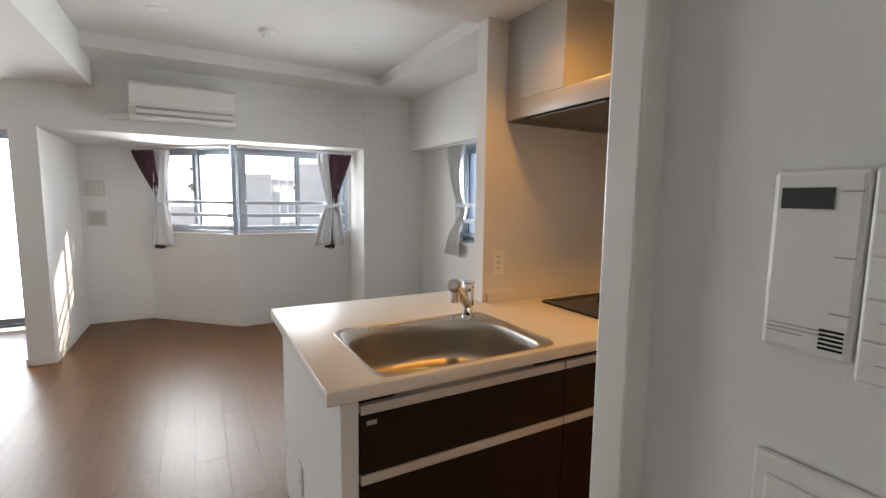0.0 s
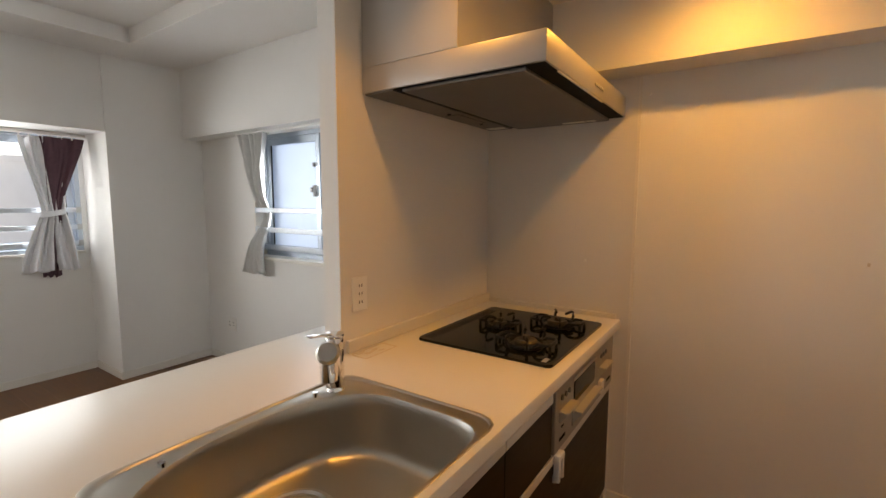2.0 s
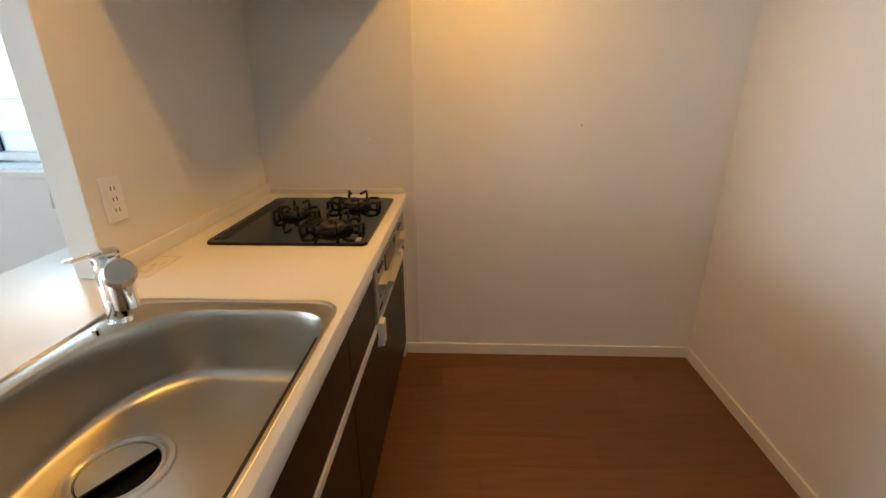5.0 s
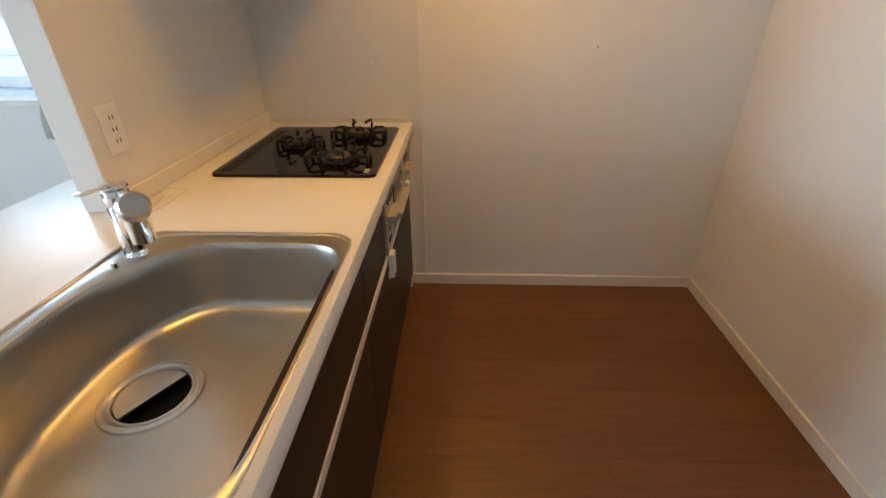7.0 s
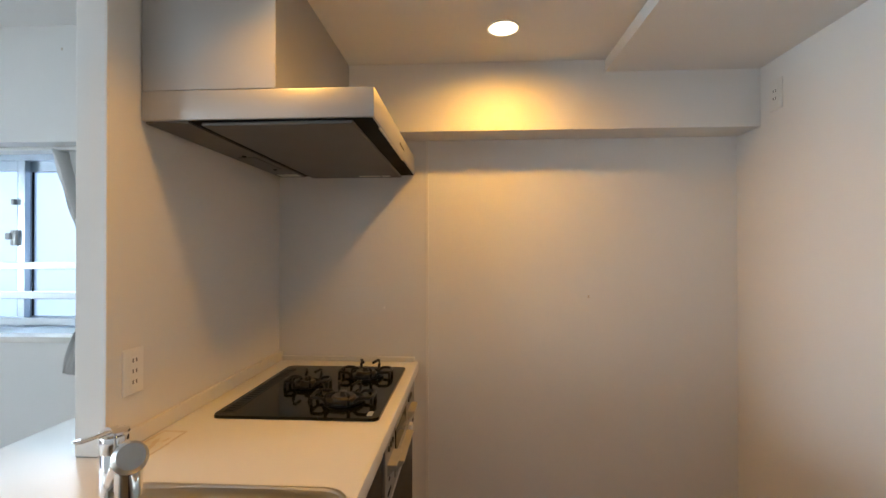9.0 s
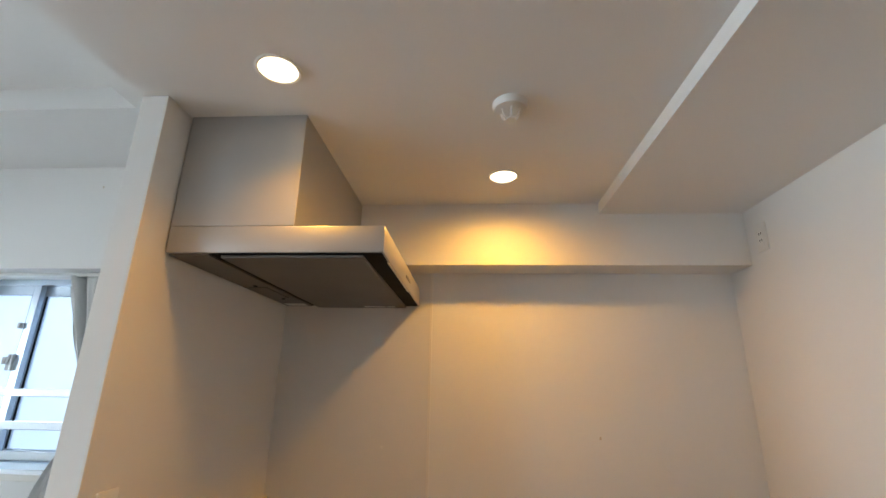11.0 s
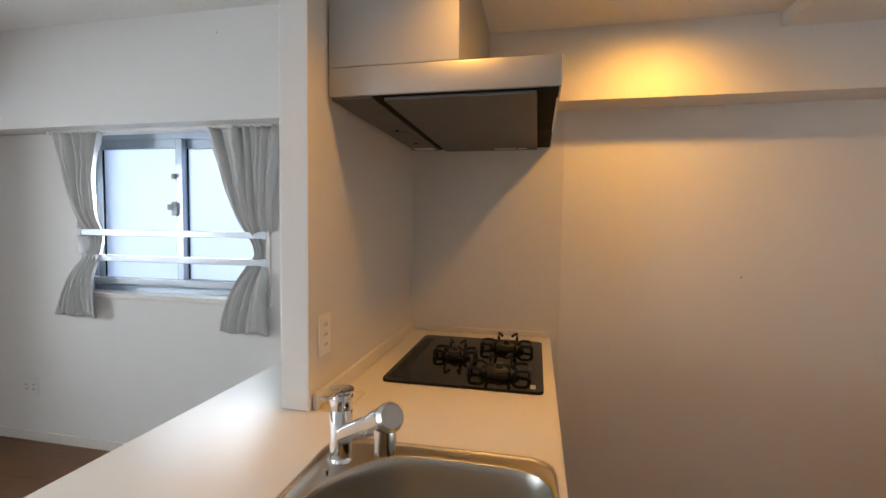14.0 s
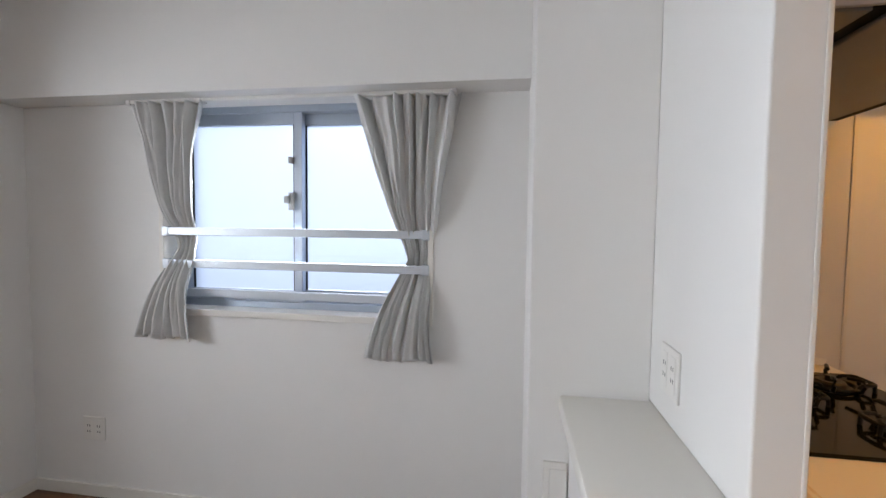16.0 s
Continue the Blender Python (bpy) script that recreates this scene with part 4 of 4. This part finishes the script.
XH = 1.235
rc = thing("heater_remote", (XH, 1.92, 1.3), "white wall remote with a small dark display", "wall remote")
part("housing", B(XH - 0.014, XH, 1.877, 1.930, 1.236, 1.361, b=0.004), PLASTIC, rc)
part("display", B(XH - 0.0150, XH - 0.0135, 1.894, 1.9235, 1.335, 1.349), LCD, rc, "dark display")
for z in (1.347, 1.305, 1.268):
    part("mark", B(XH - 0.0148, XH - 0.0138, 1.880, 1.891, z - 0.0012, z), PLASTICGREY, rc)
for k in range(5):
    part("speaker_slot", B(XH - 0.0148, XH - 0.0138, 1.882, 1.895, 1.243 + 0.003 * k, 1.2445 + 0.003 * k), DARK, rc)
for k, w in enumerate((0.034, 0.034, 0.022)):
    part("caption_bar", B(XH - 0.0146, XH - 0.0138, 1.926 - w, 1.926, 1.2545 - 0.003 * k, 1.2555 - 0.003 * k), PLASTICGREY, rc)
part("side_column", B(XH - 0.016, XH, 1.828, 1.8755, 1.228, 1.361, b=0.003), PLASTIC, rc)
for k in range(5):
    button = part("button", B(XH - 0.018, XH - 0.0155, 1.832, 1.8735, 1.230 + 0.026 * k, 1.2552 + 0.026 * k, b=0.001), PLASTIC, rc)
    part("caption_bar", B(XH - 0.0184, XH - 0.0178, 1.856, 1.865, 1.2415 + 0.026 * k, 1.2423 + 0.026 * k), PLASTICGREY, button)
sw = thing("light_switch", (XH, 1.89, 1.1), "white wide-rocker light switch", "light switch")
part("plate", B(XH - 0.008, XH, 1.848, 1.930, 1.030, 1.155, b=0.003), PLASTIC, sw)
part("rocker", B(XH - 0.012, XH - 0.0075, 1.858, 1.920, 1.045, 1.140, b=0.003), PLASTIC, sw)

# small screw hole and scuffs on the kitchen end wall
for y, z in ((2.771, 1.787),):
    mark = thing("screw_cap", (EASTK, y, z), "small white screw cap on the kitchen panel", "screw cap")
    part("cap", rod(bmesh.new(), (EASTK - 0.0002, y, z), (EASTK - 0.008, y, z), 0.006, 12), PLASTIC, mark, smooth=True)
for x, y, z in ((EASTK, 2.078, 1.150), (2.928, 4.47, 2.28)):
    scuff = thing("wall_scuff", (x, y, z), "small brown scuff on the white wallpaper", "scuff")
    part("smear", B(x - 0.0006, x + 0.0004, y - 0.004, y + 0.004, z - 0.006, z + 0.006, b=0.0002), STAIN, scuff)
mark = thing("screw_cap", (3.03, 3.0, 1.09), "small white screw cap on the kitchen panel", "screw cap")
part("cap", rod(bmesh.new(), (EASTK - 0.0042, 3.005, 1.095), (EASTK - 0.009, 3.005, 1.095), 0.006, 12), PLASTIC, mark, smooth=True)

# ---- outside ----
# added arc that glows by itself, so the panes wash out to white
BACKDROP_GLOW = bpy.data.materials.new("backdrop_glow")
BACKDROP_GLOW.use_nodes = True
hz = BACKDROP_GLOW.node_tree.nodes["Principled BSDF"]
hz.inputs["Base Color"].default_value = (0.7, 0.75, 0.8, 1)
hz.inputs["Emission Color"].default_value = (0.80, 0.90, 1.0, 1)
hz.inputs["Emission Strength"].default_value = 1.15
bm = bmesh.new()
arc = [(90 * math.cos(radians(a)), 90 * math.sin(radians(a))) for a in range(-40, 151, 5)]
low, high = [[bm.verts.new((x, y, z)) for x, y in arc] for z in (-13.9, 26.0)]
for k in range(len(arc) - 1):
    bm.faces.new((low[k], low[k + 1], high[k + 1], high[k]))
setting("backdrop", bm, BACKDROP_GLOW, "glowing pale backdrop added beyond the windows", "backdrop", smooth=True)
setting("ground", B(-400, 400, -400, 400, -14.2, -14.0), CITY, "pale grey city ground far below", "ground")


def building(bx, by, w, d, h, floors, cols, turn, label):
    x = y = 0.0
    b = thing("apartment_building", None, label, "building", "buildings outside", m=pose(bx, by, 0, 0, 0, turn))
    part("wall", B(x - w / 2, x + w / 2, y - d / 2, y + d / 2, -14, h), CONCRETE, b, local=True)
    part("roof", B(x - w / 2 - 0.3, x + w / 2 + 0.3, y - d / 2 - 0.3, y + d / 2 + 0.3, h, h + 0.6), CONCRETE, b, local=True)
    step = (h + 14) / floors
    for i in range(floors):
        z = -14 + step * i + 0.9
        if z < -6:
            continue
        part("balcony", B(x - w / 2 + 0.4, x + w / 2 - 0.4, y - d / 2 - 0.9, y - d / 2, z - 0.9, z + 0.2), CONCRETE, b, local=True)
        for k in range(cols):
            u = x - w / 2 + (k + 0.5) * w / cols
            part("window", B(u - w / cols * 0.3, u + w / cols * 0.3, y - d / 2 - 0.05, y - d / 2 + 0.02, z, z + 1.5), DARKPANE, b, local=True)


building(8.0, 60.0, 4.0, 6.0, 3.4, 7, 3, 40, "pale sunlit apartment building far across the city")
building(16.5, 64.0, 5.0, 6.0, 5.2, 8, 3, 52, "pale sunlit apartment building far across the city")
building(1.5, 72.0, 7.0, 6.0, -0.5, 6, 4, 48, "pale sunlit apartment building far across the city")
building(-24.0, 62.0, 10.0, 8.0, 2.0, 6, 5, 48, "pale sunlit apartment building far across the city")
balc = thing("balcony", (-1.2, 8.3, 0), "pale concrete balcony outside the tall door", "balcony")
part("slab", B(-2.7, -0.2, 7.71, 8.9, -0.20, -0.05), CONCRETE, balc)

# ---- floor boards ----
floor = setting("floor", box(B(-2.60, 1.30, 0.20, 7.56, -0.12, -0.004), 1.30, 3.10, 1.40, 7.56, -0.12, -0.004), SUBFLOOR, "dark brown wood-plank floor with satin sheen", "floor")
PW, PL = 0.150, 0.909
plank_meshes = {}


def plank_mesh(length):
    key = round(length, 3)
    if key not in plank_meshes:
        bm = bmesh.new()
        w, c = PW - 0.0003, 0.0006
        lo = [bm.verts.new(p) for p in ((0, 0, -0.004), (w, 0, -0.004), (w, key, -0.004), (0, key, -0.004))]
        md = [bm.verts.new((v.co.x, v.co.y, -c)) for v in lo]
        hi = [bm.verts.new(p) for p in ((c, c, 0), (w - c, c, 0), (w - c, key - c, 0), (c, key - c, 0))]
        for a, d in ((lo, md), (md, hi)):
            for k in range(4):
                j = (k + 1) % 4
                bm.faces.new((a[k], a[j], d[j], d[k]))
        bm.faces.new(hi)
        plank_meshes[key] = mesh_of("plank", bm, WOOD)
    return plank_meshes[key]


rng = random.Random(5)
x = -2.50
while x < 3.05:
    y0, y1 = (0.30 if x < 1.2 else 1.40), 7.55
    y = y0 - rng.random() * 0.8
    while y < y1:
        a, d = max(y, y0), min(y + PL - 0.0003, y1)
        if d - a > 0.02:
            p = new("plank", plank_mesh(d - a))
            p.location = (x, a, 0)
            p.parent = floor
        y += PL
    x += PW
